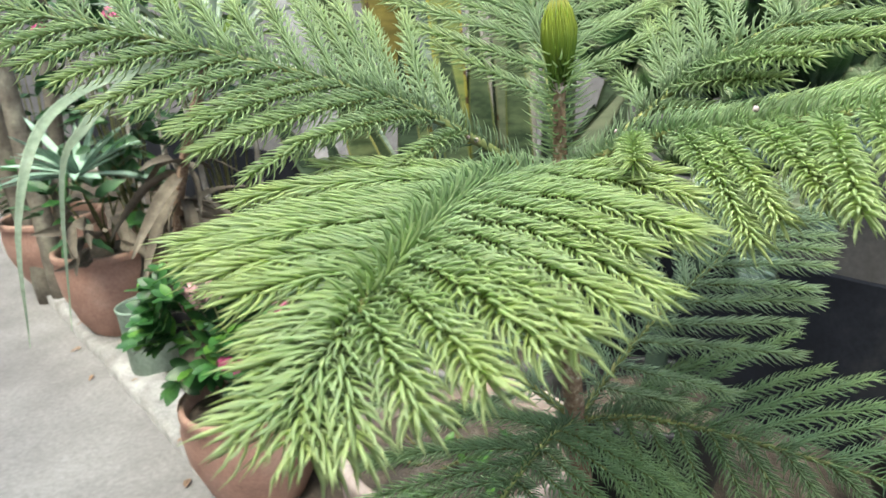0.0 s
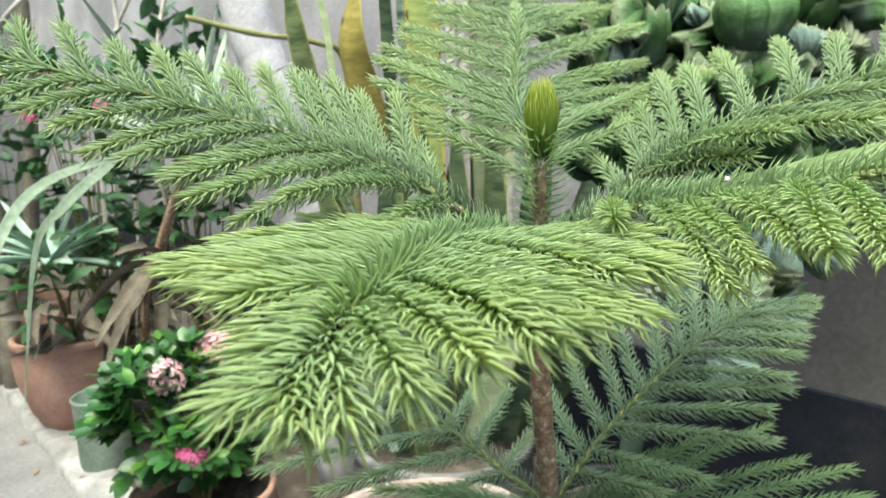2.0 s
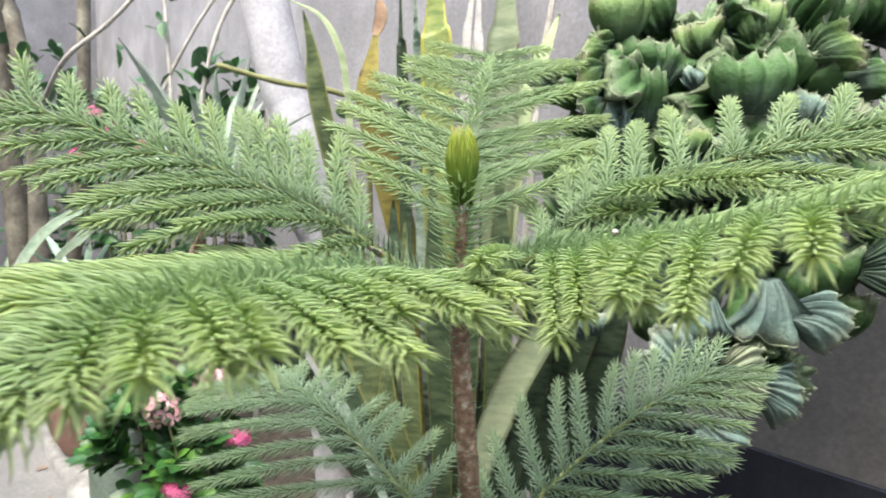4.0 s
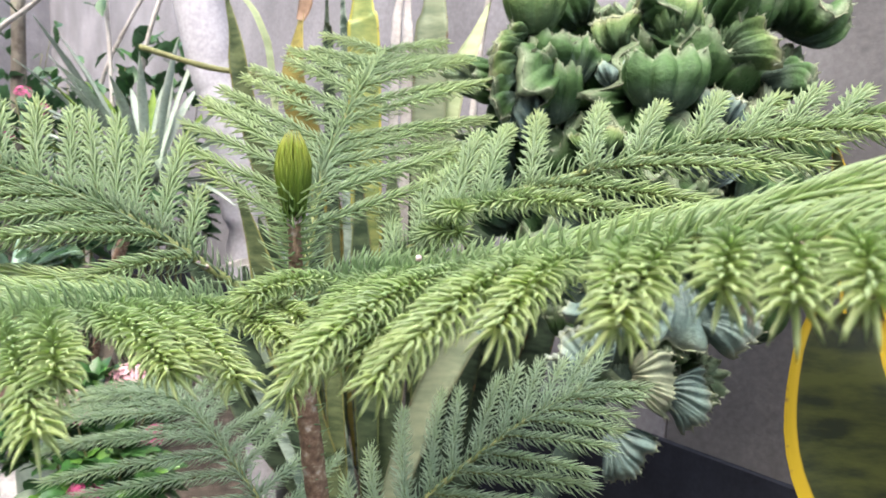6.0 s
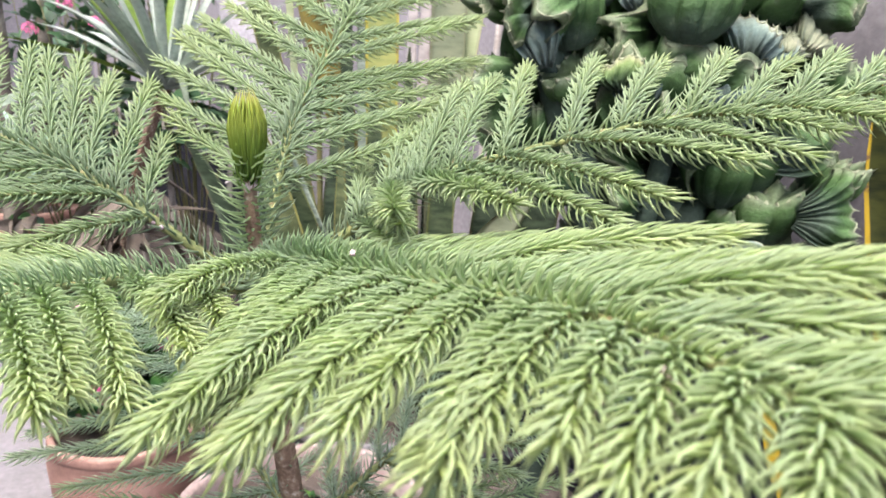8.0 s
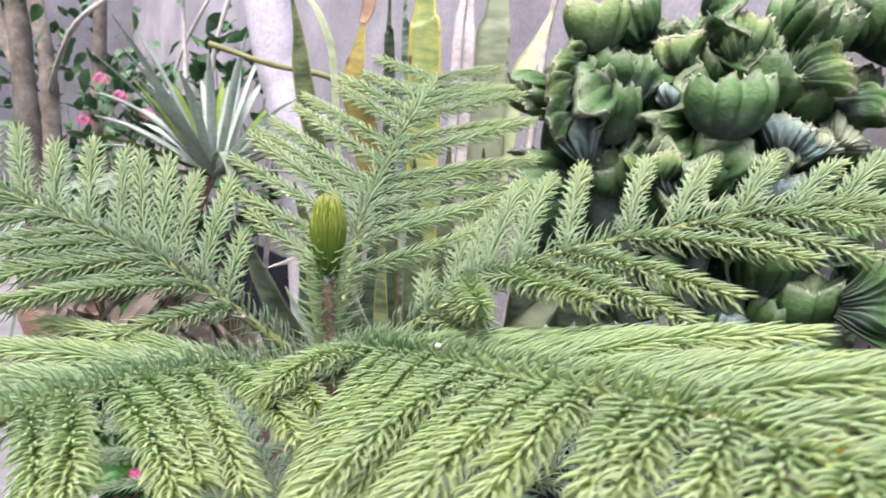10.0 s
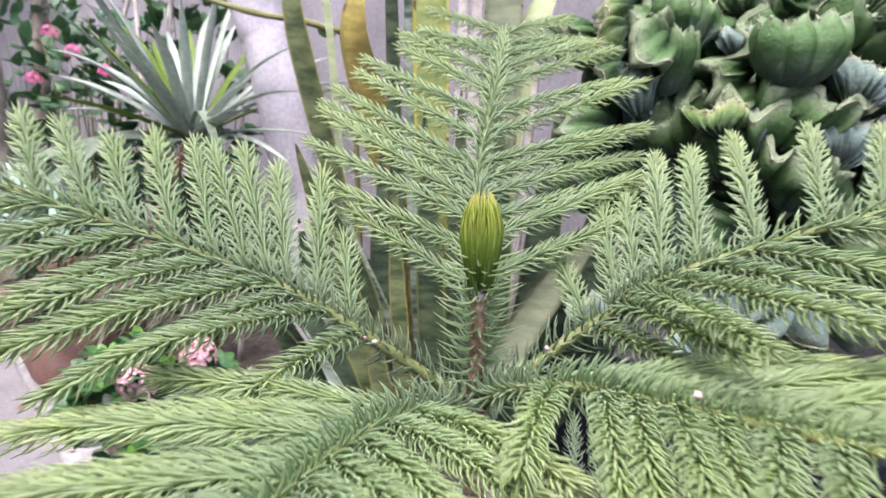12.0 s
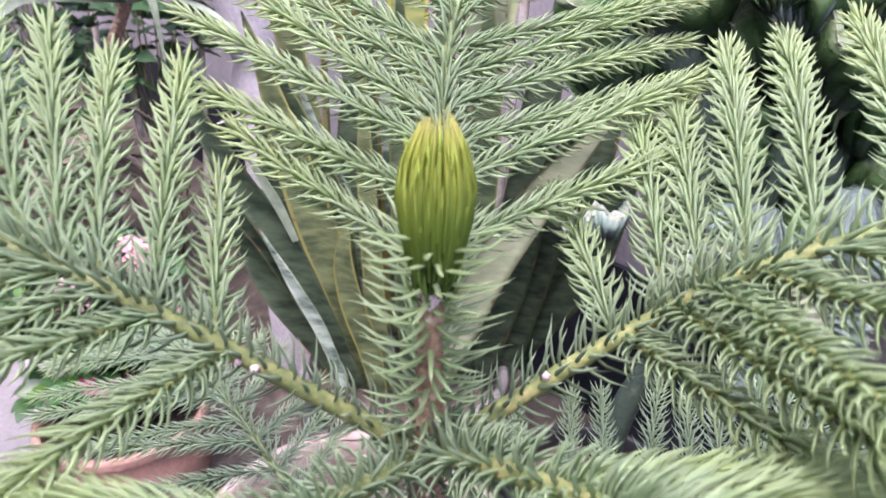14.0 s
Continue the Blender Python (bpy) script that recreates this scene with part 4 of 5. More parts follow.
snake = thing("snake_plant", "clump of banded snake plant leaves with olive edges", "snake plant", (-0.10, 0.68, 0.022))
clay_pot(snake, (-0.08, 0.70, 0.022), 0.15, 0.215, 61, CEMENT, CEMENT, label="dark grey cement pot")
for line, w, m_, lab in (
    ([(-0.118, 0.67, 0.22), (-0.155, 0.66, 0.357), (-0.184, 0.66, 0.448), (-0.210, 0.66, 0.530), (-0.238, 0.66, 0.621), (-0.269, 0.66, 0.714)], 0.056, SNAKE, "broad banded leaf with an olive border"),
    ([(-0.100, 0.71, 0.22), (-0.138, 0.70, 0.40), (-0.155, 0.70, 0.46), (-0.178, 0.70, 0.52), (-0.222, 0.70, 0.64)], 0.036, SNAKE_BLUE, "slender blue-green banded leaf"),
    ([(-0.100, 0.66, 0.22), (-0.109, 0.655, 0.292), (-0.118, 0.655, 0.433), (-0.128, 0.66, 0.567), (-0.132, 0.67, 0.68)], 0.028, SNAKE, ""),
    ([(-0.105, 0.64, 0.22), (-0.118, 0.64, 0.291), (-0.141, 0.64, 0.366), (-0.152, 0.64, 0.431), (-0.143, 0.645, 0.500)], 0.034, SNAKE, "short banded leaf"),
    ([(-0.150, 0.63, 0.24), (-0.188, 0.64, 0.328), (-0.222, 0.645, 0.387), (-0.262, 0.65, 0.452)], 0.020, SNAKE_BLUE, "narrow blue-white banded leaf"),
    ([(-0.140, 0.66, 0.22), (-0.190, 0.66, 0.335), (-0.236, 0.66, 0.439), (-0.289, 0.66, 0.519), (-0.338, 0.66, 0.601), (-0.375, 0.66, 0.66)], 0.044, SNAKE_SHADED, "banded leaf leaning out, coloured dark as in shade"),
    ([(-0.215, 0.65, 0.44), (-0.238, 0.65, 0.492), (-0.258, 0.65, 0.527), (-0.276, 0.65, 0.556)], 0.014, STRAP_HANG, "bleached curled leaf tip"),
    ([(-0.150, 0.69, 0.34), (-0.168, 0.69, 0.455), (-0.190, 0.69, 0.525), (-0.225, 0.69, 0.605), (-0.245, 0.69, 0.66)], 0.040, SNAKE_MID, ""),
    ([(-0.230, 0.70, 0.560), (-0.255, 0.70, 0.588), (-0.285, 0.70, 0.586), (-0.325, 0.70, 0.572)], 0.012, DRYLEAF, "bleached bent leaf"),
    ([(-0.100, 0.82, 0.22), (-0.140, 0.81, 0.55), (-0.182, 0.75, 0.784), (-0.194, 0.72, 0.869), (-0.191, 0.72, 0.929), (-0.184, 0.72, 0.983)], 0.058, SNAKE_OLD, "tall yellowed old leaf with a dry tip"),
    ([(-0.188, 0.715, 0.955), (-0.180, 0.716, 0.985), (-0.186, 0.72, 1.02)], 0.020, DRY, "dry brown leaf tip"),
    ([(-0.120, 0.76, 0.22), (-0.138, 0.74, 0.60), (-0.144, 0.72, 0.912), (-0.148, 0.72, 0.954), (-0.152, 0.72, 1.06)], 0.024, SNAKE_SHADED, ""),
    ([(-0.100, 0.78, 0.22), (-0.115, 0.74, 0.60), (-0.121, 0.73, 0.912), (-0.126, 0.73, 0.971), (-0.134, 0.73, 1.08)], 0.020, SNAKE_BLUE, "slender pale banded leaf"),
    ([(-0.080, 0.77, 0.22), (-0.086, 0.74, 0.60), (-0.090, 0.72, 0.921), (-0.094, 0.72, 0.979), (-0.094, 0.72, 1.16)], 0.052, SNAKE_LIME, "broad yellow-green banded leaf"),
    ([(-0.000, 0.78, 0.22), (0.005, 0.74, 0.60), (0.010, 0.72, 0.914), (0.013, 0.72, 0.980), (0.014, 0.72, 1.16)], 0.052, SNAKE_PALE, ""),
    ([(0.010, 0.75, 0.22), (0.015, 0.74, 0.60), (0.038, 0.725, 0.83), (0.055, 0.72, 0.885), (0.075, 0.72, 0.935), (0.094, 0.72, 0.985)], 0.040, SNAKE_CREAM, "pale cream-green pointed leaf"),
    ([(-0.030, 0.78, 0.22), (-0.032, 0.75, 0.60), (-0.030, 0.74, 0.913), (-0.031, 0.74, 0.98), (-0.026, 0.74, 1.12)], 0.017, DRYLEAF, "bleached dry leaf"),
    ([(-0.050, 0.79, 0.22), (-0.052, 0.76, 0.60), (-0.050, 0.75, 0.93), (-0.044, 0.75, 1.00), (-0.030, 0.75, 1.15)], 0.015, DRYLEAF, "bleached dry leaf"),
    ([(-0.160, 0.78, 0.22), (-0.215, 0.76, 0.55), (-0.264, 0.73, 0.783), (-0.282, 0.72, 0.877), (-0.291, 0.72, 0.936), (-0.305, 0.72, 0.995)], 0.034, SNAKE, ""),
    ([(-0.180, 0.79, 0.22), (-0.225, 0.77, 0.60), (-0.243, 0.75, 0.88), (-0.256, 0.74, 0.948), (-0.284, 0.735, 0.992), (-0.335, 0.73, 1.015)], 0.011, SNAKE_CREAM, "thin arched leaf"),
    ([(-0.060, 0.72, 0.22), (-0.040, 0.715, 0.42), (-0.042, 0.71, 0.60), (-0.046, 0.71, 0.79)], 0.044, SNAKE_MID, ""),
    ([(-0.020, 0.74, 0.22), (0.005, 0.77, 0.45), (0.000, 0.78, 0.62), (0.010, 0.79, 0.80)], 0.046, SNAKE_SHADED, ""),
    ([(0.02, 0.76, 0.22), (0.07, 0.80, 0.45), (0.09, 0.82, 0.62), (0.12, 0.84, 0.78)], 0.055, SNAKE_SHADED, ""),
    ([(-0.035, 0.66, 0.22), (-0.008, 0.655, 0.309), (0.033, 0.655, 0.420), (0.080, 0.66, 0.506), (0.127, 0.66, 0.573), (0.172, 0.66, 0.630)], 0.050, SNAKE_PALE, "broad pale leaf leaning aside"),
    ([(0.00, 0.69, 0.22), (0.055, 0.69, 0.44), (0.100, 0.69, 0.53), (0.150, 0.69, 0.60), (0.185, 0.69, 0.645)], 0.026, SNAKE_SHADED, ""),
    ([(0.06, 0.72, 0.22), (0.09, 0.72, 0.40), (0.11, 0.72, 0.52), (0.13, 0.72, 0.60)], 0.06, SNAKE_SHADED, ""),
    ([(0.00, 0.72, 0.22), (0.012, 0.71, 0.44), (0.014, 0.71, 0.62), (0.006, 0.71, 0.78)], 0.042, SNAKE_MID, ""),
    ([(-0.07, 0.80, 0.22), (-0.05, 0.81, 0.45), (-0.04, 0.82, 0.65), (-0.03, 0.82, 0.78)], 0.055, SNAKE_SHADED, ""),
    ([(-0.07, 0.70, 0.22), (-0.078, 0.70, 0.42), (-0.086, 0.70, 0.60), (-0.096, 0.70, 0.76)], 0.042, SNAKE_MID, ""),
    ([(0.02, 0.70, 0.22), (0.05, 0.71, 0.34), (0.075, 0.72, 0.45), (0.09, 0.72, 0.53)], 0.055, SNAKE_SHADED, ""),
    ([(0.08, 0.76, 0.22), (0.14, 0.79, 0.42), (0.17, 0.80, 0.58), (0.20, 0.82, 0.72)], 0.06, SNAKE_SHADED, ""),
    ([(0.06, 0.74, 0.22), (0.15, 0.74, 0.36), (0.19, 0.74, 0.48), (0.22, 0.74, 0.60)], 0.05, SNAKE_SHADED, ""),
    ([(-0.19, 0.76, 0.22), (-0.25, 0.78, 0.38), (-0.285, 0.79, 0.48), (-0.31, 0.80, 0.58)], 0.050, SNAKE_SHADED, ""),
    ([(-0.20, 0.74, 0.22), (-0.28, 0.75, 0.34), (-0.33, 0.76, 0.42), (-0.37, 0.77, 0.50)], 0.048, SNAKE_SHADED, ""),
    ([(-0.18, 0.70, 0.22), (-0.25, 0.70, 0.32), (-0.295, 0.71, 0.39), (-0.34, 0.71, 0.46)], 0.042, SNAKE_SHADED, ""),
    ([(-0.13, 0.74, 0.22), (-0.15, 0.745, 0.40), (-0.16, 0.75, 0.55), (-0.165, 0.75, 0.70)], 0.050, SNAKE_SHADED, ""),
    ([(-0.17, 0.73, 0.22), (-0.21, 0.75, 0.40), (-0.235, 0.76, 0.52), (-0.25, 0.765, 0.62)], 0.040, SNAKE_SHADED, ""),
):
    sword(snake, line, w, m_, twist=0.3 + (0.9 * math.sin(40 * line[0][0]) if line[-1][2] > 0.85 else 0.0), label=lab, wave=0.10)

edge_snake = thing("snake_plant", "snake plant with broad dark leaves edged in yellow", "snake plant", (0.36, 0.10, 0.022))
clay_pot(edge_snake, (0.38, 0.13, 0.022), 0.11, 0.18, 71, BLACK, BLACK, label="black plastic pot")
for line, w, tw, fc in (
    ([(0.430, 0.15, 0.18), (0.510, 0.17, 0.40), (0.525, 0.18, 0.56), (0.515, 0.19, 0.66)], 0.060, 0.1, (-0.55, -1, 0)),
    ([(0.44, 0.13, 0.18), (0.49, 0.10, 0.40), (0.50, 0.08, 0.60), (0.49, 0.07, 0.78)], 0.075, 0.2, (-0.6, -1, 0)),
):
    sword(edge_snake, line, w, SNAKE_EDGE, tw, 0.15, face=fc, wave=0.08)
sword(edge_snake, [(0.404, 0.11, 0.18), (0.392, 0.085, 0.38), (0.376, 0.068, 0.50), (0.354, 0.063, 0.55), (0.332, 0.063, 0.592), (0.322, 0.063, 0.635), (0.324, 0.067, 0.668)], 0.088, SNAKE_EDGE, 0.0, 0.12, face=(-0.10, -1, 0.1), wave=0.08, shape="cut", label="broad dark leaf with its tip cut off")
sword(edge_snake, [(0.42, 0.17, 0.18), (0.417, 0.215, 0.40), (0.407, 0.245, 0.54), (0.397, 0.25, 0.60), (0.380, 0.25, 0.648)], 0.034, SNAKE_EDGE, 0.0, 0.15, face=(-0.2, -1, 0), wave=0.06)


wall_snake = thing("snake_plant", "tall snake plant leaf edged in ochre against the wall", "snake plant", (0.53, 0.42, 0.022))
clay_pot(wall_snake, (0.53, 0.42, 0.022), 0.085, 0.16, 75, BLACK, BLACK, label="black plastic pot")
sword(wall_snake, [(0.53, 0.42, 0.16), (0.562, 0.46, 0.38), (0.550, 0.488, 0.57), (0.522, 0.500, 0.70), (0.502, 0.505, 0.785)], 0.048, SNAKE_EDGE, 0.1, 0.15, face=(-0.5, -1, 0), wave=0.06)


# ---- crested cactus ----
def crest(parent, p, out, upv, width, height, ribs, seed, mat, cup=0.35, thick=0.012, ruffle=0.10, arc=150, edge=True):
    """A fan-shaped fluted crest growing from p along upv, cupped towards out, with a pale toothed edge."""
    r = np.random.default_rng(seed)
    upv = unit(np.array(upv, dtype=float))
    out = np.array(out, dtype=float)
    out = unit(out - out.dot(upv) * upv)
    s = np.cross(upv, out)
    nu, nv = ribs * 4, 8
    ph = r.random(3) * 6.28
    v, f, rim = [], [], []
    for layer in (0, 1):
        for i in range(nu + 1):
            u = -1 + 2 * i / nu
            a = radians(arc / 2) * u
            for j in range(nv + 1):
                w = j / nv
                rr = 0.20 + 0.80 * w
                rib = math.cos(2 * math.pi * ribs * (u + 1) / 2 + 1.9 * math.sin(2 * u + ph[0]) + 0.9 * math.sin(5 * u + ph[1]) + 0.5 * w)
                x = width / 2 * math.sin(a) / math.sin(radians(min(arc, 179) / 2)) * rr
                y = height * (rr * (0.45 + 0.55 * math.cos(a * 0.75)) - 0.2)
                wrap = math.sin(a)
                dz = cup * width * (0.62 * math.sin(math.pi * (0.08 + 0.72 * w)) - 0.55 * w * wrap * wrap)
                dz += ruffle * width * w * w * math.sin(2.6 * u * math.pi + ph[1]) + 0.017 * width * math.sin(math.pi * min(1.0, w * 0.9 + 0.1)) ** 0.6 * rib * (0.6 + 0.8 * abs(math.sin(1.7 * u + ph[2])))
                th = thick * (0.35 + 0.65 * math.sqrt(max(0.0, 1 - w ** 4))) * (1 + 0.18 * rib)
                y += (0.035 * rib + 0.05 * math.sin(3 * u + ph[2])) * height * w
                q = np.array(p) + s * x + upv * y + out * (dz + (th if layer else -th))
                nz = Vector((u * 1.7 + seed, w * 1.3, 0.5 * seed))
                q = q + width * w * 0.16 * (s * noise.noise(nz) + upv * noise.noise(nz + Vector((5, 0, 0))) + out * noise.noise(nz + Vector((0, 7, 0))))
                v.append(q)
                if layer and j == nv:
                    rim.append(q)
    st = nv + 1
    o = (nu + 1) * st
    for layer in (0, 1):
        for i in range(nu):
            for j in range(nv):
                k = layer * o + i * st + j
                q = (k, k + st, k + st + 1, k + 1)
                f.append(q if layer else q[::-1])
    for i in range(nu):
        f.append((i * st, (i + 1) * st, o + (i + 1) * st, o + i * st))
        f.append((i * st + nv, o + i * st + nv, o + (i + 1) * st + nv, (i + 1) * st + nv))
    for j in range(nv):
        for i in (0, nu):
            k = i * st + j
            f.append((k, k + 1, o + k + 1, o + k))
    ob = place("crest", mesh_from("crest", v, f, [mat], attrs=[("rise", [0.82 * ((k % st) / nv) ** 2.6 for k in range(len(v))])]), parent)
    if edge:
        rim = np.array(rim)
        tv_, tf_ = tube(rim, 0.0007 * (1 + 0.35 * r.standard_normal(len(rim))), 5)
        tv_, tf_ = list(tv_), list(tf_)
        for k in range(2, len(rim) - 2, 2):
            d = unit(rim[k] - np.array(p) + r.normal(0, 0.01, 3))
            e = unit(rim[k + 1] - rim[k - 1]) * 0.0016
            o2 = len(tv_)
            tv_ += [rim[k] - e, rim[k] + e, rim[k] + out * 0.002, rim[k] + d * (0.004 + 0.003 * r.random())]
            tf_ += [(o2, o2 + 1, o2 + 3), (o2 + 1, o2 + 2, o2 + 3), (o2 + 2, o2, o2 + 3)]
        place("edge", mesh_from("edge", tv_, tf_, [CREST_EDGE]), ob, "pale toothed edge")
    return ob


def head(parent, p, out, upv, width, height, depth, ribs, seed, mat, open_top=0.25):
    """A plump ribbed cactus head on a narrow neck, closing above in a wavy toothed crest."""
    r = np.random.default_rng(seed)
    upv = unit(np.array(upv, dtype=float))
    out = np.array(out, dtype=float)
    out = unit(out - out.dot(upv) * upv)
    s = np.cross(upv, out)
    ribs = max(6, ribs - 1)
    nu, nv = ribs * 12, 14
    ph = r.random(5) * 6.28
    v, f, rim = [], [], []
    for j in range(nv + 1):
        w = j / nv
        swell = math.sqrt(1 - ((w - 0.70) / 0.74) ** 2) * (1 - 0.10 * max(0.0, (w - 0.7) / 0.3) ** 2)
        a_ = width / 2 * swell
        b_ = depth / 2 * swell * (1 - (1 - open_top) * 0.5 * max(0.0, (w - 0.6) / 0.4) ** 2)
        for i in range(nu):
            a = 2 * math.pi * i / nu
            lobe = abs(math.cos(a * ribs / 2 + 0.8 * math.sin(a + ph[0]) + 0.5 * math.sin(2 * a + ph[4])))
            crease = (1 - lobe) ** 2.2
            rib = 1 - 0.26 * crease * math.sin(math.pi * min(1.0, 0.10 + 0.80 * w)) + 0.10 * w ** 5 * lobe
            x = a_ * math.cos(a) * rib
            z = b_ * math.sin(a) * rib
            y = height * w * (1 - 0.13 * (x / (width / 2)) ** 2) + 0.08 * height * w * math.sin(2.2 * math.cos(a) + ph[1]) + 0.17 * height * w ** 5 * (lobe ** 1.6 - 0.4)
            z += 0.16 * width * w * w * math.sin(2.4 * math.cos(a) + ph[3])
            q = np.array(p) + s * x + out * z + upv * y
            nz = Vector((q[0] * 34 + seed, q[1] * 34, q[2] * 34))
            q = q + 0.05 * width * w * np.array([noise.noise(nz), noise.noise(nz + Vector((4, 0, 0))), noise.noise(nz + Vector((0, 6, 0)))])
            v.append(q)
            if j == nv:
                rim.append(q)
    for j in range(nv):
        for i in range(nu):
            k = (i + 1) % nu
            f.append((j * nu + i, j * nu + k, (j + 1) * nu + k, (j + 1) * nu + i))
    top = len(v)
    v.append(np.mean(rim, axis=0) - upv * 0.22 * height)
    for i in range(nu):
        f.append((nv * nu + i, nv * nu + (i + 1) % nu, top))
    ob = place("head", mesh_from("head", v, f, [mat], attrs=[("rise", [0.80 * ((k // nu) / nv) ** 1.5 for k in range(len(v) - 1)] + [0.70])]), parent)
    tv_, tf_ = [], []
    for k in range(0, nu, 4):
        d = unit(rim[k] - np.array(p) + r.normal(0, 0.02, 3))
        e = unit(rim[(k + 1) % nu] - rim[k - 1]) * (0.0022 + 0.0014 * r.random())
        b0 = rim[k] - d * 0.001
        o2 = len(tv_)
        tv_ += [b0 - e, b0 + e, b0 + out * 0.0028, b0 - out * 0.0012, b0 + d * (0.0028 + 0.0035 * r.random())]
        tf_ += [(o2, o2 + 2, o2 + 4), (o2 + 2, o2 + 1, o2 + 4), (o2 + 1, o2 + 3, o2 + 4), (o2 + 3, o2, o2 + 4)]
    place("teeth", mesh_from("teeth", tv_, tf_, [CREST_EDGE], smooth=False), ob, "small pale teeth")
    return ob


cactus = thing("crested_cactus", "large crested cactus with plump dark green ribbed heads", "cactus", (0.18, 0.50, 0.022))
clay_pot(cactus, (0.17, 0.51, 0.022), 0.11, 0.20, 81, BLACK, BLACK, label="black plastic pot")
for line, q in (([(0.175, 0.51, 0.19), (0.19, 0.50, 0.34), (0.245, 0.49, 0.47), (0.28, 0.46, 0.66), (0.28, 0.42, 0.80)], 0.016), ([(0.26, 0.49, 0.5), (0.20, 0.48, 0.66), (0.155, 0.455, 0.79), (0.150, 0.45, 0.88)], 0.026), ([(0.29, 0.49, 0.5), (0.34, 0.48, 0.68), (0.37, 0.48, 0.84)], 0.018), ([(0.30, 0.49, 0.6), (0.33, 0.50, 0.78), (0.30, 0.53, 0.90)], 0.016)):
    c = spline(line, 20)
    v, f = tube(c, np.linspace(q, q * 0.7, 20), 10, rough=0.04, rng=rng)
    place("stem", mesh_from("stem", v, f, [CREST]), cactus)
for p, out, upv, w, h, dp, ribs in (
    ((0.280, 0.40, 0.806), (-0.15, -1, 0.25), (0.02, -0.08, 1), 0.088, 0.062, 0.072, 8),
    ((0.150, 0.43, 0.888), (-0.3, -1, 0.2), (-0.05, -0.05, 1), 0.066, 0.055, 0.06, 8),
    ((0.170, 0.44, 0.846), (-0.2, -1, 0.3), (0.0, -0.1, 1), 0.070, 0.045, 0.050, 8),
    ((0.170, 0.44, 0.795), (-0.2, -1, 0.3), (0.0, -0.1, 1), 0.070, 0.060, 0.055, 9),
    ((0.235, 0.45, 0.800), (0.0, -1, 0.3), (0.0, -0.1, 1), 0.065, 0.065, 0.05, 8),
    ((0.365, 0.52, 0.905), (0.1, -1, 0.3), (0.1, -0.1, 1), 0.070, 0.070, 0.06, 8),
):
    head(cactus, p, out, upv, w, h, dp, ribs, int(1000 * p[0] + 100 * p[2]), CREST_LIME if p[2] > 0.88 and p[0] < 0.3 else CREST)
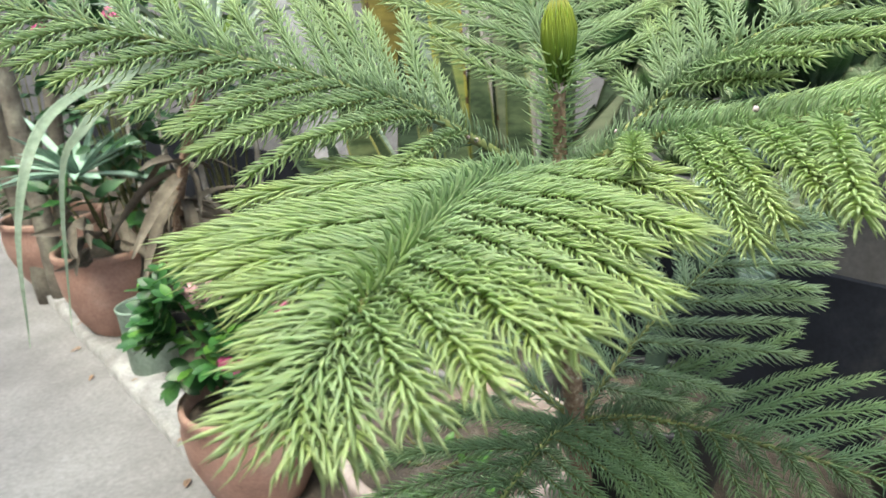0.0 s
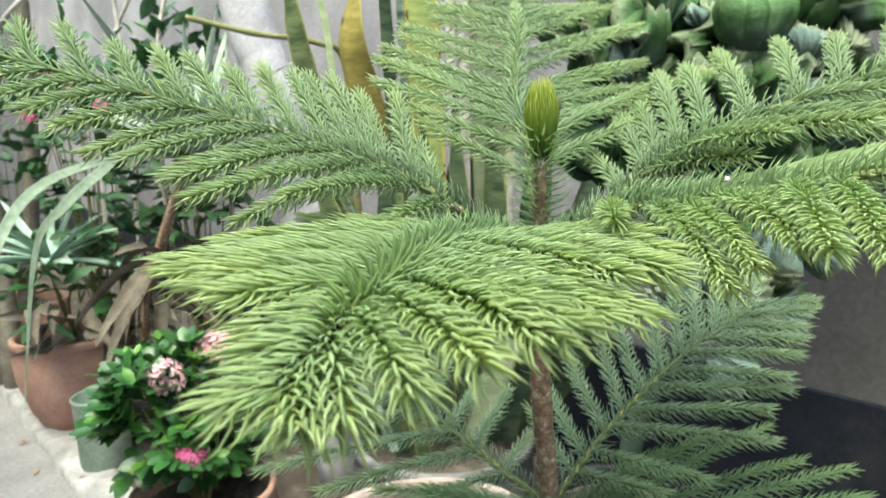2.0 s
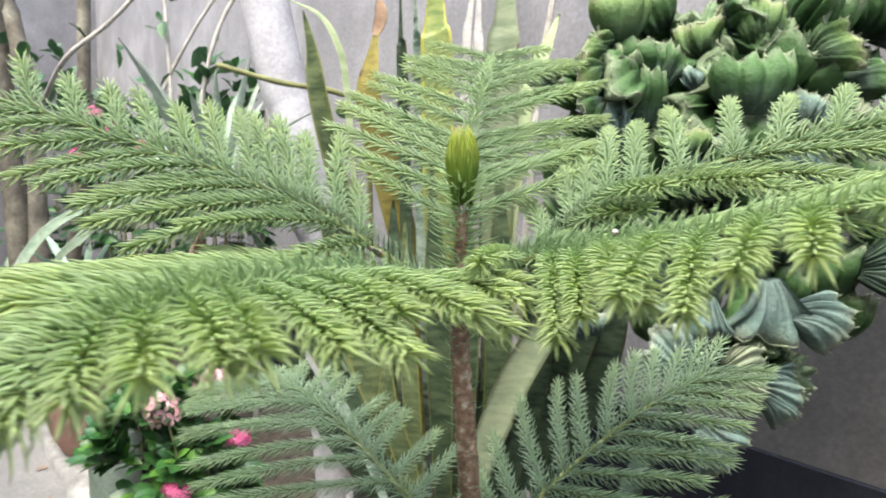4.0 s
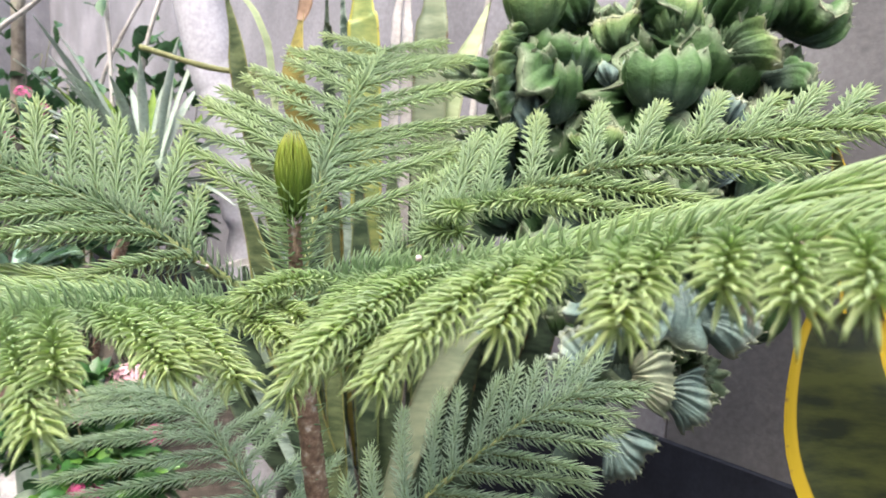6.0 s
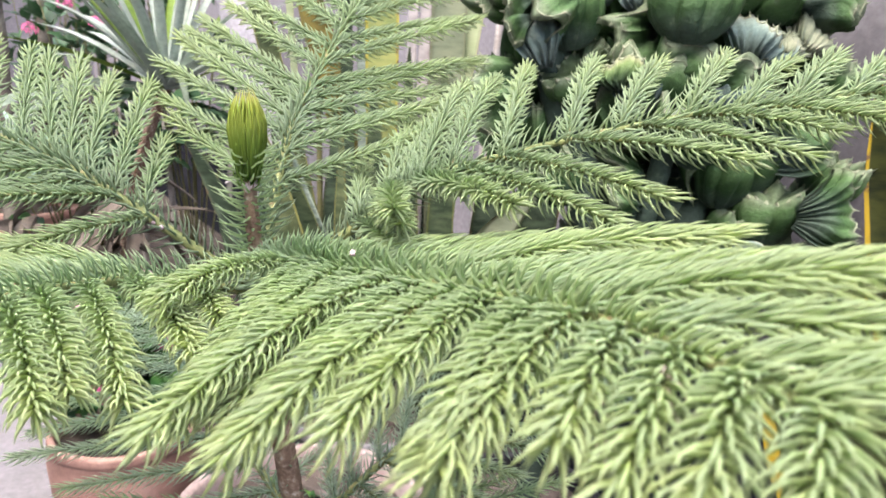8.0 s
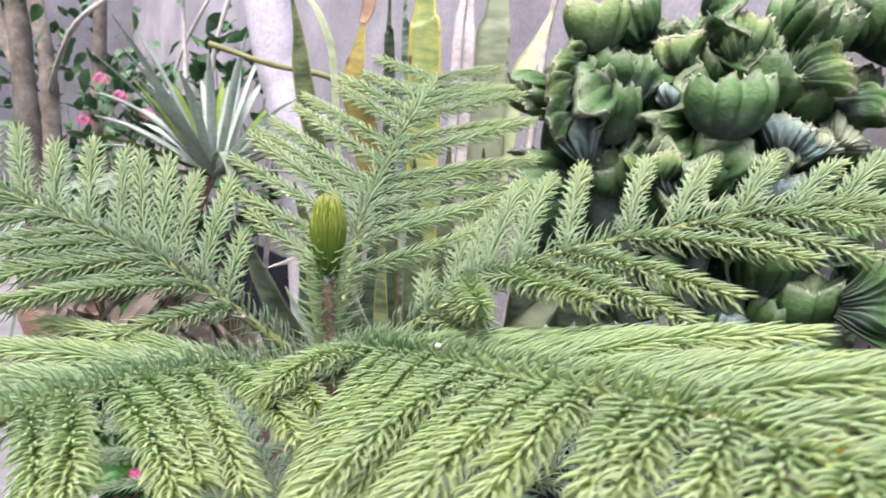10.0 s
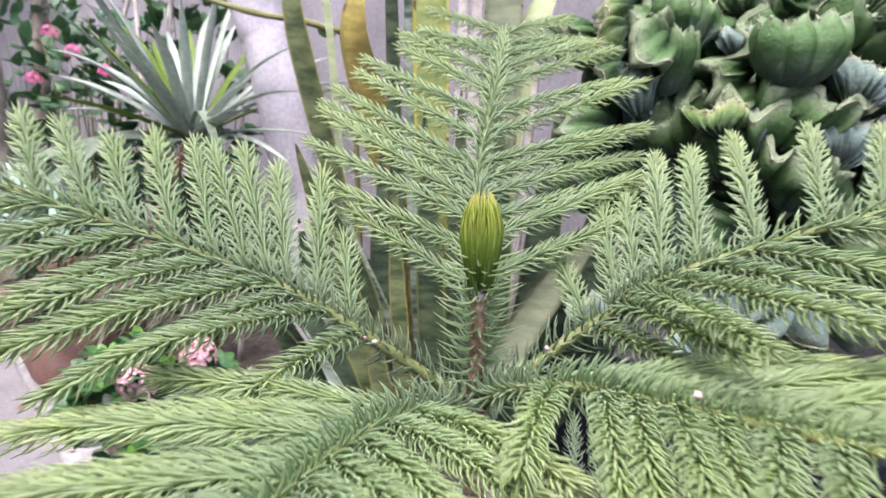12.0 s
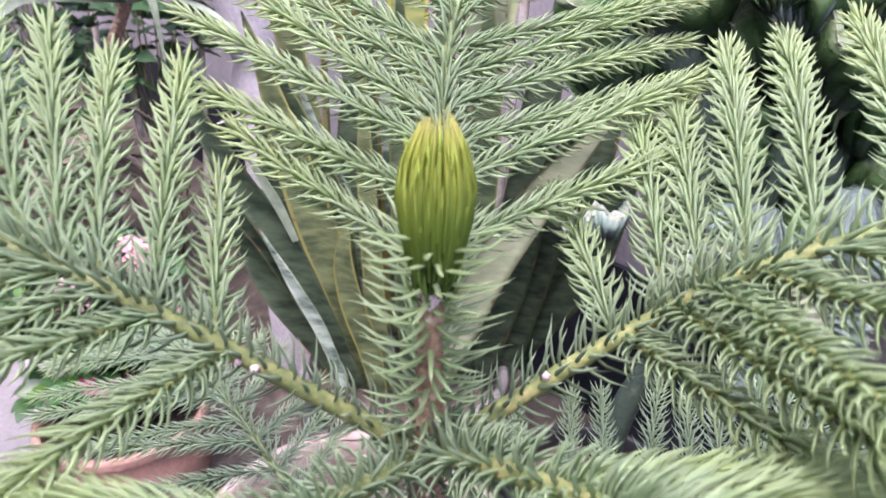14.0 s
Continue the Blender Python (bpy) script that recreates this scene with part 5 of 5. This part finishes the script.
for p, out, upv, w, h, ribs, mat, cup, arc in (
    ((0.352, 0.43, 0.862), (0.0, -0.9, 0.8), (0.75, -0.1, 0.55), 0.075, 0.058, 8, CREST_LIME, 0.40, 175),
    ((0.250, 0.44, 0.878), (-0.7, -0.7, 0.5), (-0.35, -0.2, 0.8), 0.058, 0.052, 7, CREST_LIME, 0.45, 175),
    ((0.292, 0.44, 0.880), (0.2, -1, 0.5), (0.05, -0.2, 1), 0.075, 0.066, 8, CREST_LIME, 0.45, 178),
    ((0.200, 0.44, 0.840), (-0.3, -1, 0.1), (0.25, -0.1, 1), 0.060, 0.060, 5, CREST, 0.2, 150),
    ((0.235, 0.43, 0.835), (-0.1, -1, 0.4), (-0.05, -0.1, 1), 0.055, 0.034, 8, CREST_GREY, 0.4, 175),
    ((0.226, 0.42, 0.762), (-0.1, -1, 0.5), (-0.05, -0.2, 1), 0.070, 0.036, 10, CREST_LIME, 0.4, 178),
    ((0.136, 0.43, 0.885), (-0.4, -1, 0.5), (-0.9, -0.3, 0.35), 0.036, 0.026, 4, CREST_LIME, 0.35, 170),
    ((0.130, 0.425, 0.868), (-0.4, -1, 0.6), (-1.0, -0.3, 0.2), 0.042, 0.030, 4, CREST_LIME, 0.35, 170),
    ((0.127, 0.42, 0.850), (-0.4, -1, 0.6), (-1.0, -0.3, 0.1), 0.044, 0.032, 4, CREST_LIME, 0.35, 170),
    ((0.128, 0.42, 0.832), (-0.4, -1, 0.6), (-1.0, -0.3, 0.0), 0.044, 0.030, 4, CREST, 0.35, 170),
    ((0.130, 0.42, 0.814), (-0.3, -1, 0.6), (-0.9, -0.3, -0.2), 0.044, 0.030, 4, CREST, 0.35, 170),
    ((0.150, 0.43, 0.780), (-0.2, -1, 0.3), (-0.3, -0.2, 0.9), 0.060, 0.060, 6, CREST_GREY, 0.35, 160),
    ((0.430, 0.53, 0.935), (0.0, -0.6, -0.8), (0.2, -0.5, 0.25), 0.16, 0.09, 10, CREST, 0.4, 175),
    ((0.345, 0.43, 0.795), (0.2, -1, 0.6), (0.3, -0.3, 0.9), 0.09, 0.05, 12, CREST_GREY, 0.3, 175),
    ((0.372, 0.44, 0.805), (0.2, -0.8, 0.7), (0.2, -0.3, 0.9), 0.060, 0.030, 12, CREST_EDGE, 0.5, 175),
    ((0.400, 0.45, 0.808), (0.3, -0.8, 0.7), (0.5, -0.3, 0.8), 0.060, 0.030, 12, CREST_EDGE, 0.5, 175),
    ((0.350, 0.43, 0.790), (0.0, -0.8, 0.7), (0.1, -0.4, 0.8), 0.050, 0.028, 12, CREST_EDGE, 0.5, 175),
    ((0.395, 0.44, 0.835), (0.1, -0.5, 0.9), (0.9, -0.2, 0.25), 0.05, 0.06, 7, CREST, 0.2, 120),
    ((0.250, 0.43, 0.740), (-0.2, -1, 0.3), (-0.1, -0.1, 1), 0.08, 0.06, 9, CREST_GREY, 0.4, 165),
    ((0.330, 0.43, 0.735), (0.2, -1, 0.3), (0.1, -0.1, 1), 0.09, 0.06, 9, CREST_GREY, 0.4, 165),
    ((0.245, 0.40, 0.610), (-0.2, -1, 0.1), (-0.3, -0.1, -0.8), 0.10, 0.06, 8, CREST_GREY, 0.3, 160),
    ((0.305, 0.39, 0.630), (0.1, -1, 0.2), (0.1, -0.1, -1), 0.085, 0.08, 5, CREST_GREY, 0.3, 140),
    ((0.330, 0.39, 0.590), (0.1, -0.8, 0.5), (1, -0.2, -0.05), 0.07, 0.075, 8, CREST_GREY, 0.3, 150),
    ((0.265, 0.38, 0.530), (-0.2, -0.9, 0.4), (0.9, -0.2, 0.1), 0.085, 0.050, 12, CREST_EDGE, 0.35, 165),
    ((0.300, 0.39, 0.515), (0.2, -0.9, 0.3), (0.9, -0.1, -0.2), 0.075, 0.06, 10, CREST_GREY, 0.35, 165),
    ((0.245, 0.38, 0.470), (-0.1, -0.9, 0.4), (0.6, -0.2, -0.6), 0.08, 0.06, 9, CREST_GREY, 0.35, 165),
    ((0.130, 0.46, 0.555), (-0.2, -1, 0.3), (-0.3, -0.2, 0.8), 0.06, 0.04, 9, CREST_GREY, 0.3, 165),
    ((0.225, 0.40, 0.540), (-0.3, -0.9, 0.3), (-0.5, -0.3, 0.6), 0.085, 0.06, 10, CREST_GREY, 0.35, 165),
    ((0.380, 0.46, 0.700), (0.5, -0.8, 0.2), (0.6, -0.1, 0.5), 0.11, 0.08, 9, CREST, 0.35, 165),
    ((0.420, 0.44, 0.640), (0.5, -0.8, 0.2), (0.8, -0.1, 0.1), 0.10, 0.07, 9, CREST, 0.35, 165),
):
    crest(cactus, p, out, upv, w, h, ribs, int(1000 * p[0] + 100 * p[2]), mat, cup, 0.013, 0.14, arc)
for k, (x, z) in enumerate(((0.17, 0.84), (0.22, 0.83), (0.27, 0.86), (0.32, 0.83), (0.37, 0.85), (0.42, 0.81), (0.15, 0.74), (0.20, 0.72), (0.24, 0.76), (0.29, 0.74), (0.34, 0.77), (0.38, 0.74), (0.12, 0.70), (0.26, 0.68), (0.33, 0.69), (0.19, 0.66))):
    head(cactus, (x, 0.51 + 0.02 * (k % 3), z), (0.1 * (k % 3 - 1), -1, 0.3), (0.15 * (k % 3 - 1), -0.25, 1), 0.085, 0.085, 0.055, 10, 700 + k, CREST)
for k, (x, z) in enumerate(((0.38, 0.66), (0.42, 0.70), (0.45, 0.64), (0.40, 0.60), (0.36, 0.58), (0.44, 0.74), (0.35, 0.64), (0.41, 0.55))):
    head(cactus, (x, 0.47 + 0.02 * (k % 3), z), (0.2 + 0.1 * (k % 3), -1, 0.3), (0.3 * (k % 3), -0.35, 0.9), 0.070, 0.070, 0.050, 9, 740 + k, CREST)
rc = np.random.default_rng(77)
for k in range(46):
    a = rc.random() * 6.28
    zz = 0.50 + 0.42 * rc.random()
    p = np.array([0.265 + (0.17 if zz > 0.6 else 0.12) * math.cos(a) * rc.random() ** 0.5, 0.50 + 0.05 * math.sin(a), zz])
    d = unit(np.array([0.6 * math.cos(a), -0.7, 0.9 * rc.random()]))
    if k % 2:
        head(cactus, p, (0.5 * math.cos(a), -1, 0.3), d, 0.06 + 0.03 * rc.random(), 0.06 + 0.02 * rc.random(), 0.05, int(rc.integers(8, 11)), 400 + k, CREST)
    else:
        crest(cactus, p, (0.5 * math.cos(a), -1, 0.3), d, 0.07 + 0.04 * rc.random(), 0.06 + 0.03 * rc.random(), int(rc.integers(5, 9)), 400 + k, CREST if rc.random() < 0.9 else CREST_GREY, 0.45, 0.012, 0.14, 165)


# ---- strap-leaved rosette by the pots ----
def rosette(parent, at, count, length, width, mats, seed, rise=(0.15, 1.1), droop=(0.2, 0.7), radius=0.01, wave=0.02):
    r = np.random.default_rng(seed)
    for k in range(count):
        a = k * 2.39996 + r.normal(0, 0.2)
        el = rise[0] + (rise[1] - rise[0]) * r.random()
        L = length * (0.7 + 0.4 * r.random())
        d = np.array([math.cos(a) * math.cos(el), math.sin(a) * math.cos(el), math.sin(el)])
        dr = droop[0] + (droop[1] - droop[0]) * r.random()
        p0 = np.array(at) + radius * np.array([math.cos(a), math.sin(a), 0])
        line = [p0 + L * (u * d - np.array([0, 0, dr * u ** 2.2])) for u in (0, 0.3, 0.6, 0.85, 1.0)]
        side = np.array([-math.sin(a), math.cos(a), 0])
        sword(parent, line, width * (0.8 + 0.4 * r.random()), mats[int(r.integers(len(mats)))], 0.2 * r.normal(), 0.35, face=np.cross(d, side) + 0.001, shape="strap", wave=wave)


screw = thing("screw_pine", "strap-leaved screw pine with arching leaves and withered lower ones", "potted plant", (-0.82, 1.20, 0.022))
clay_pot(screw, (-0.82, 1.20, 0.022), 0.09, 0.15, 91, BLACK, BLACK, label="black plastic pot")
c = spline([(-0.82, 1.20, 0.13), (-0.75, 1.11, 0.36), (-0.64, 1.01, 0.56), (-0.55, 0.95, 0.70)], 12)
v, f = tube(c, np.linspace(0.012, 0.010, 12), 9, rough=0.05, rng=rng)
place("stem", mesh_from("stem", v, f, [BARK]), screw, "bare brown stem")
rosette(screw, (-0.55, 0.95, 0.69), 40, 0.34, 0.021, [STRAP, STRAP, STRAP, STRAP, STRAP_OLD], 92, (0.10, 1.30), (0.0, 0.30))

for line in ([(-0.55, 0.95, 0.69), (-0.60, 0.80, 0.705), (-0.585, 0.65, 0.678), (-0.60, 0.58, 0.640), (-0.632, 0.55, 0.58), (-0.638, 0.49, 0.37)], [(-0.56, 0.96, 0.69), (-0.64, 0.80, 0.695), (-0.69, 0.64, 0.650), (-0.698, 0.53, 0.53), (-0.700, 0.48, 0.35)], [(-0.55, 0.94, 0.70), (-0.51, 0.90, 0.74), (-0.475, 0.87, 0.70), (-0.46, 0.86, 0.61)]):
    sword(screw, line, 0.017, STRAP_HANG, 0.3, 0.3, face=(0.3, -0.5, 0.8), shape="strap")

fan = thing("fan_palm", "pale green fan-leaved plant with dry leaves in a terracotta pot", "potted plant", (-1.03, 1.295, 0.022))
clay_pot(fan, (-1.03, 1.295, 0.022), 0.146, 0.235, 101, label="large terracotta pot")
shrub("", "", (-1.03, 1.295, 0.24), (-1.03, 1.265, 0.38), (0.16, 0.15, 0.12), 110, [leaf_mesh("leaf", 0.075, 0.032, LEAF_DARK), leaf_mesh("leaf", 0.06, 0.03, LEAF)], 17, 7, fan)
rosette(fan, (-1.02, 1.21, 0.45), 26, 0.22, 0.020, [STRAP_PALE], 104, (-0.1, 0.9), (0.0, 0.25), 0.005)
DRY_LEAF = [leaf_mesh("dry_leaf", 0.10, 0.034, WITHERED, 0.7, 0.6)]
rr = np.random.default_rng(8)
for k in range(26):
    a = -1.8 + 2.6 * rr.random()
    p = np.array([-0.98 + 0.13 * math.cos(a) * rr.random() ** 0.4, 1.235 + 0.13 * math.sin(a), 0.27 + 0.12 * rr.random()])
    place("dry_leaf", DRY_LEAF[0], fan, m=leaf_pose(p, (math.cos(a), math.sin(a) - 0.2, -0.6 + 0.7 * rr.random()), rr.normal(0, 1, 3) + np.array([0, 0, 1.0]), 0.6 + 0.6 * rr.random()))

OLD_STRAP = leaf_mesh("dry_leaf", 0.20, 0.030, WITHERED, 0.6, 0.7, 8, 0.6, 0.7)
for k in range(26):
    a, u = rr.random() * 6.28, 0.25 + 0.6 * rr.random()
    p = np.array([-0.81 + 0.16 * u, 1.18 - 0.16 * u, 0.20 + 0.38 * u])
    place("dry_leaf", OLD_STRAP, screw, m=leaf_pose(p, (math.cos(a), math.sin(a), 0.5 * rr.normal()), (0.3 * rr.normal(), 0.3 * rr.normal(), 1), 0.5 + 0.6 * rr.random()))

far_pot = thing("clay_pot", "terracotta pot with a small leafy plant", "potted plant", (-1.42, 1.62, 0.022))
clay_pot(far_pot, (-1.42, 1.66, 0.022), 0.15, 0.23, 111, label="terracotta pot")
shrub("", "", (-1.42, 1.66, 0.22), (-1.42, 1.66, 0.36), (0.15, 0.15, 0.12), 90, [leaf_mesh("leaf", 0.06, 0.03, LEAF)], 19, 6, far_pot)

# ---- whitewashed post, stick and stems against the wall ----
c = spline([(-0.30, 0.95, 0.0), (-0.345, 0.95, 0.55), (-0.398, 0.95, 0.84), (-0.430, 0.95, 0.96), (-0.57, 0.95, 1.6)], 30)
v, f = tube(c, 0.045 * (1 + 0.04 * np.sin(np.linspace(0, 9, 30))), 20, rough=0.012, rng=rng)
tagged(place("post", mesh_from("post", v, f, [WHITEWASH])), "slightly crooked whitewashed post in front of the wall", "post")
c = spline([(-0.492, 0.82, 0.928), (-0.38, 0.82, 0.898), (-0.276, 0.83, 0.880), (-0.235, 0.85, 0.84), (-0.225, 0.86, 0.60), (-0.21, 0.84, 0.03)], 40)
v, f = tube(c, 0.0050 * (1 + 0.08 * np.sin(np.linspace(0, 40, 40))), 9)
tagged(place("stick", mesh_from("stick", v, f, [STICK])), "olive bent stick among the snake plant leaves", "stick")

SHRUB_LEAVES = [leaf_mesh("leaf", 0.055, 0.030, LEAF_DARK), leaf_mesh("leaf", 0.045, 0.024, LEAF_DARK), leaf_mesh("leaf", 0.045, 0.022, LEAF)]
for k, (b, ctr, size, cnt, lab) in enumerate((
    ((-0.75, 1.45, 0.02), (-0.78, 1.45, 0.70), (0.17, 0.12, 0.34), 298, "dark leafy shrub in front of the wall"),
    ((-1.35, 2.0, 0.02), (-1.35, 2.0, 0.62), (0.30, 0.22, 0.42), 280, "dense dark green shrub by the wall"),
    ((-2.0, 2.55, 0.02), (-2.0, 2.55, 0.75), (0.38, 0.3, 0.6), 280, "dense dark green shrub by the wall"),
)):
    sh = thing("shrub", lab, "shrub", b, "shrubs along the wall")
    shrub("", "", b, ctr, size, cnt, SHRUB_LEAVES, 200 + k, 12, sh, scale=(0.8, 1.5))
boug = thing("bougainvillea", "leafy climber with a few magenta blooms", "shrub", (-0.95, 1.35, 0.02))
shrub("", "", (-0.95, 1.35, 0.02), (-0.98, 1.32, 0.66), (0.12, 0.10, 0.24), 260, SHRUB_LEAVES, 230, 9, boug, scale=(0.6, 1.15))
for k, p in enumerate(((-0.92, 1.20, 0.84), (-0.98, 1.22, 0.88), (-0.86, 1.22, 0.80), (-1.05, 1.25, 0.78))):
    flower_head(boug, p, 0.018, PETAL_HOT, 240 + k, 12)

for k, line in enumerate(([(-0.80, 1.45, 0.02), (-0.82, 1.42, 0.7), (-0.75, 1.4, 1.1), (-0.55, 1.38, 1.35)], [(-1.2, 1.8, 0.02), (-1.15, 1.78, 0.8), (-1.0, 1.75, 1.15), (-0.7, 1.72, 1.5)], [(-0.70, 1.5, 0.02), (-0.66, 1.5, 0.8), (-0.62, 1.5, 1.5)], [(-1.0, 1.6, 0.02), (-0.98, 1.6, 0.9), (-1.02, 1.6, 1.6)], [(0.02, 0.95, 0.02), (0.05, 0.95, 0.6), (0.08, 0.94, 1.0), (0.14, 0.93, 1.25)])):
    c = spline(line, 30)
    v, f = tube(c, np.linspace(0.009, 0.004, 30), 8, rough=0.06, rng=rng)
    tagged(place("sapling", mesh_from("sapling", v, f, [DRYSTEM])), "bare greyish sapling leaning by the wall", "sapling", "bare saplings")

# ---- small tree with mottled stems by the wall ----
tree = thing("tree", "small tree with several mottled grey-brown stems and sparse leaves", "tree", (-1.42, 1.56, 0.0))
for line, q in (([(-1.42, 1.56, 0.0), (-1.45, 1.57, 0.5), (-1.48, 1.56, 0.95), (-1.50, 1.55, 1.6), (-1.46, 1.55, 2.1)], 0.040), ([(-1.36, 1.52, 0.0), (-1.34, 1.50, 0.5), (-1.33, 1.48, 0.9), (-1.40, 1.49, 1.3), (-1.42, 1.5, 2.0)], 0.030), ([(-1.40, 1.60, 0.0), (-1.28, 1.58, 0.55), (-1.22, 1.55, 0.95), (-1.20, 1.55, 1.5), (-1.15, 1.55, 2.0)], 0.024), ([(-1.33, 1.48, 0.85), (-1.20, 1.36, 0.94), (-1.07, 1.26, 1.02), (-0.94, 1.24, 1.10), (-0.80, 1.22, 1.22)], 0.008), ([(-1.48, 1.56, 0.9), (-1.60, 1.60, 1.1), (-1.72, 1.66, 1.4), (-1.78, 1.7, 1.9)], 0.022)):
    c = spline(line, 30)
    v, f = tube(c, np.linspace(q, q * 0.6, 30), 12, rough=0.05, rng=rng)
    place("stem", mesh_from("stem", v, f, [TREE_BARK if q > 0.02 else DRYSTEM]), tree)
rt = np.random.default_rng(301)
for k in range(120):
    p = np.array([-1.45 + 0.45 * rt.normal(), 1.58 + 0.12 * rt.normal(), 0.9 + 0.5 * rt.random() ** 1.5])
    d = rt.normal(0, 1, 3)
    place("leaf", SHRUB_LEAVES[k % 3], tree, m=leaf_pose(p, d, rt.normal(0, 0.5, 3) + np.array([0, 0, 1.0]), 0.8 + 0.6 * rt.random()))

# ---- fallen dry leaves and crumbs along the kerb ----
LITTER = [leaf_mesh("dry_leaf", 0.035, 0.014, DRY, 0.5, 0.3), leaf_mesh("dry_leaf", 0.022, 0.010, DRY, 0.4, 0.4)]
rl = np.random.default_rng(411)
for k in range(22):
    a, cc = 0.15 + 1.9 * rl.random(), -0.05 + 0.13 * rl.random() ** 0.5
    q = strip_point(a, cc, 0.0)
    ang = rl.random() * 6.28
    top = 0.030 if cc > 0.0 else 0.004
    lv_ = place("dry_leaf", LITTER[k % 2], None, m=leaf_pose((q[0], q[1], top), (math.cos(ang), math.sin(ang), 0.05), (0.2 * rl.normal(), 0.2 * rl.normal(), 1), 0.45 + 0.55 * rl.random()))
    tagged(lv_, "small dry brown leaf fallen by the kerb", "leaf", "fallen leaves")
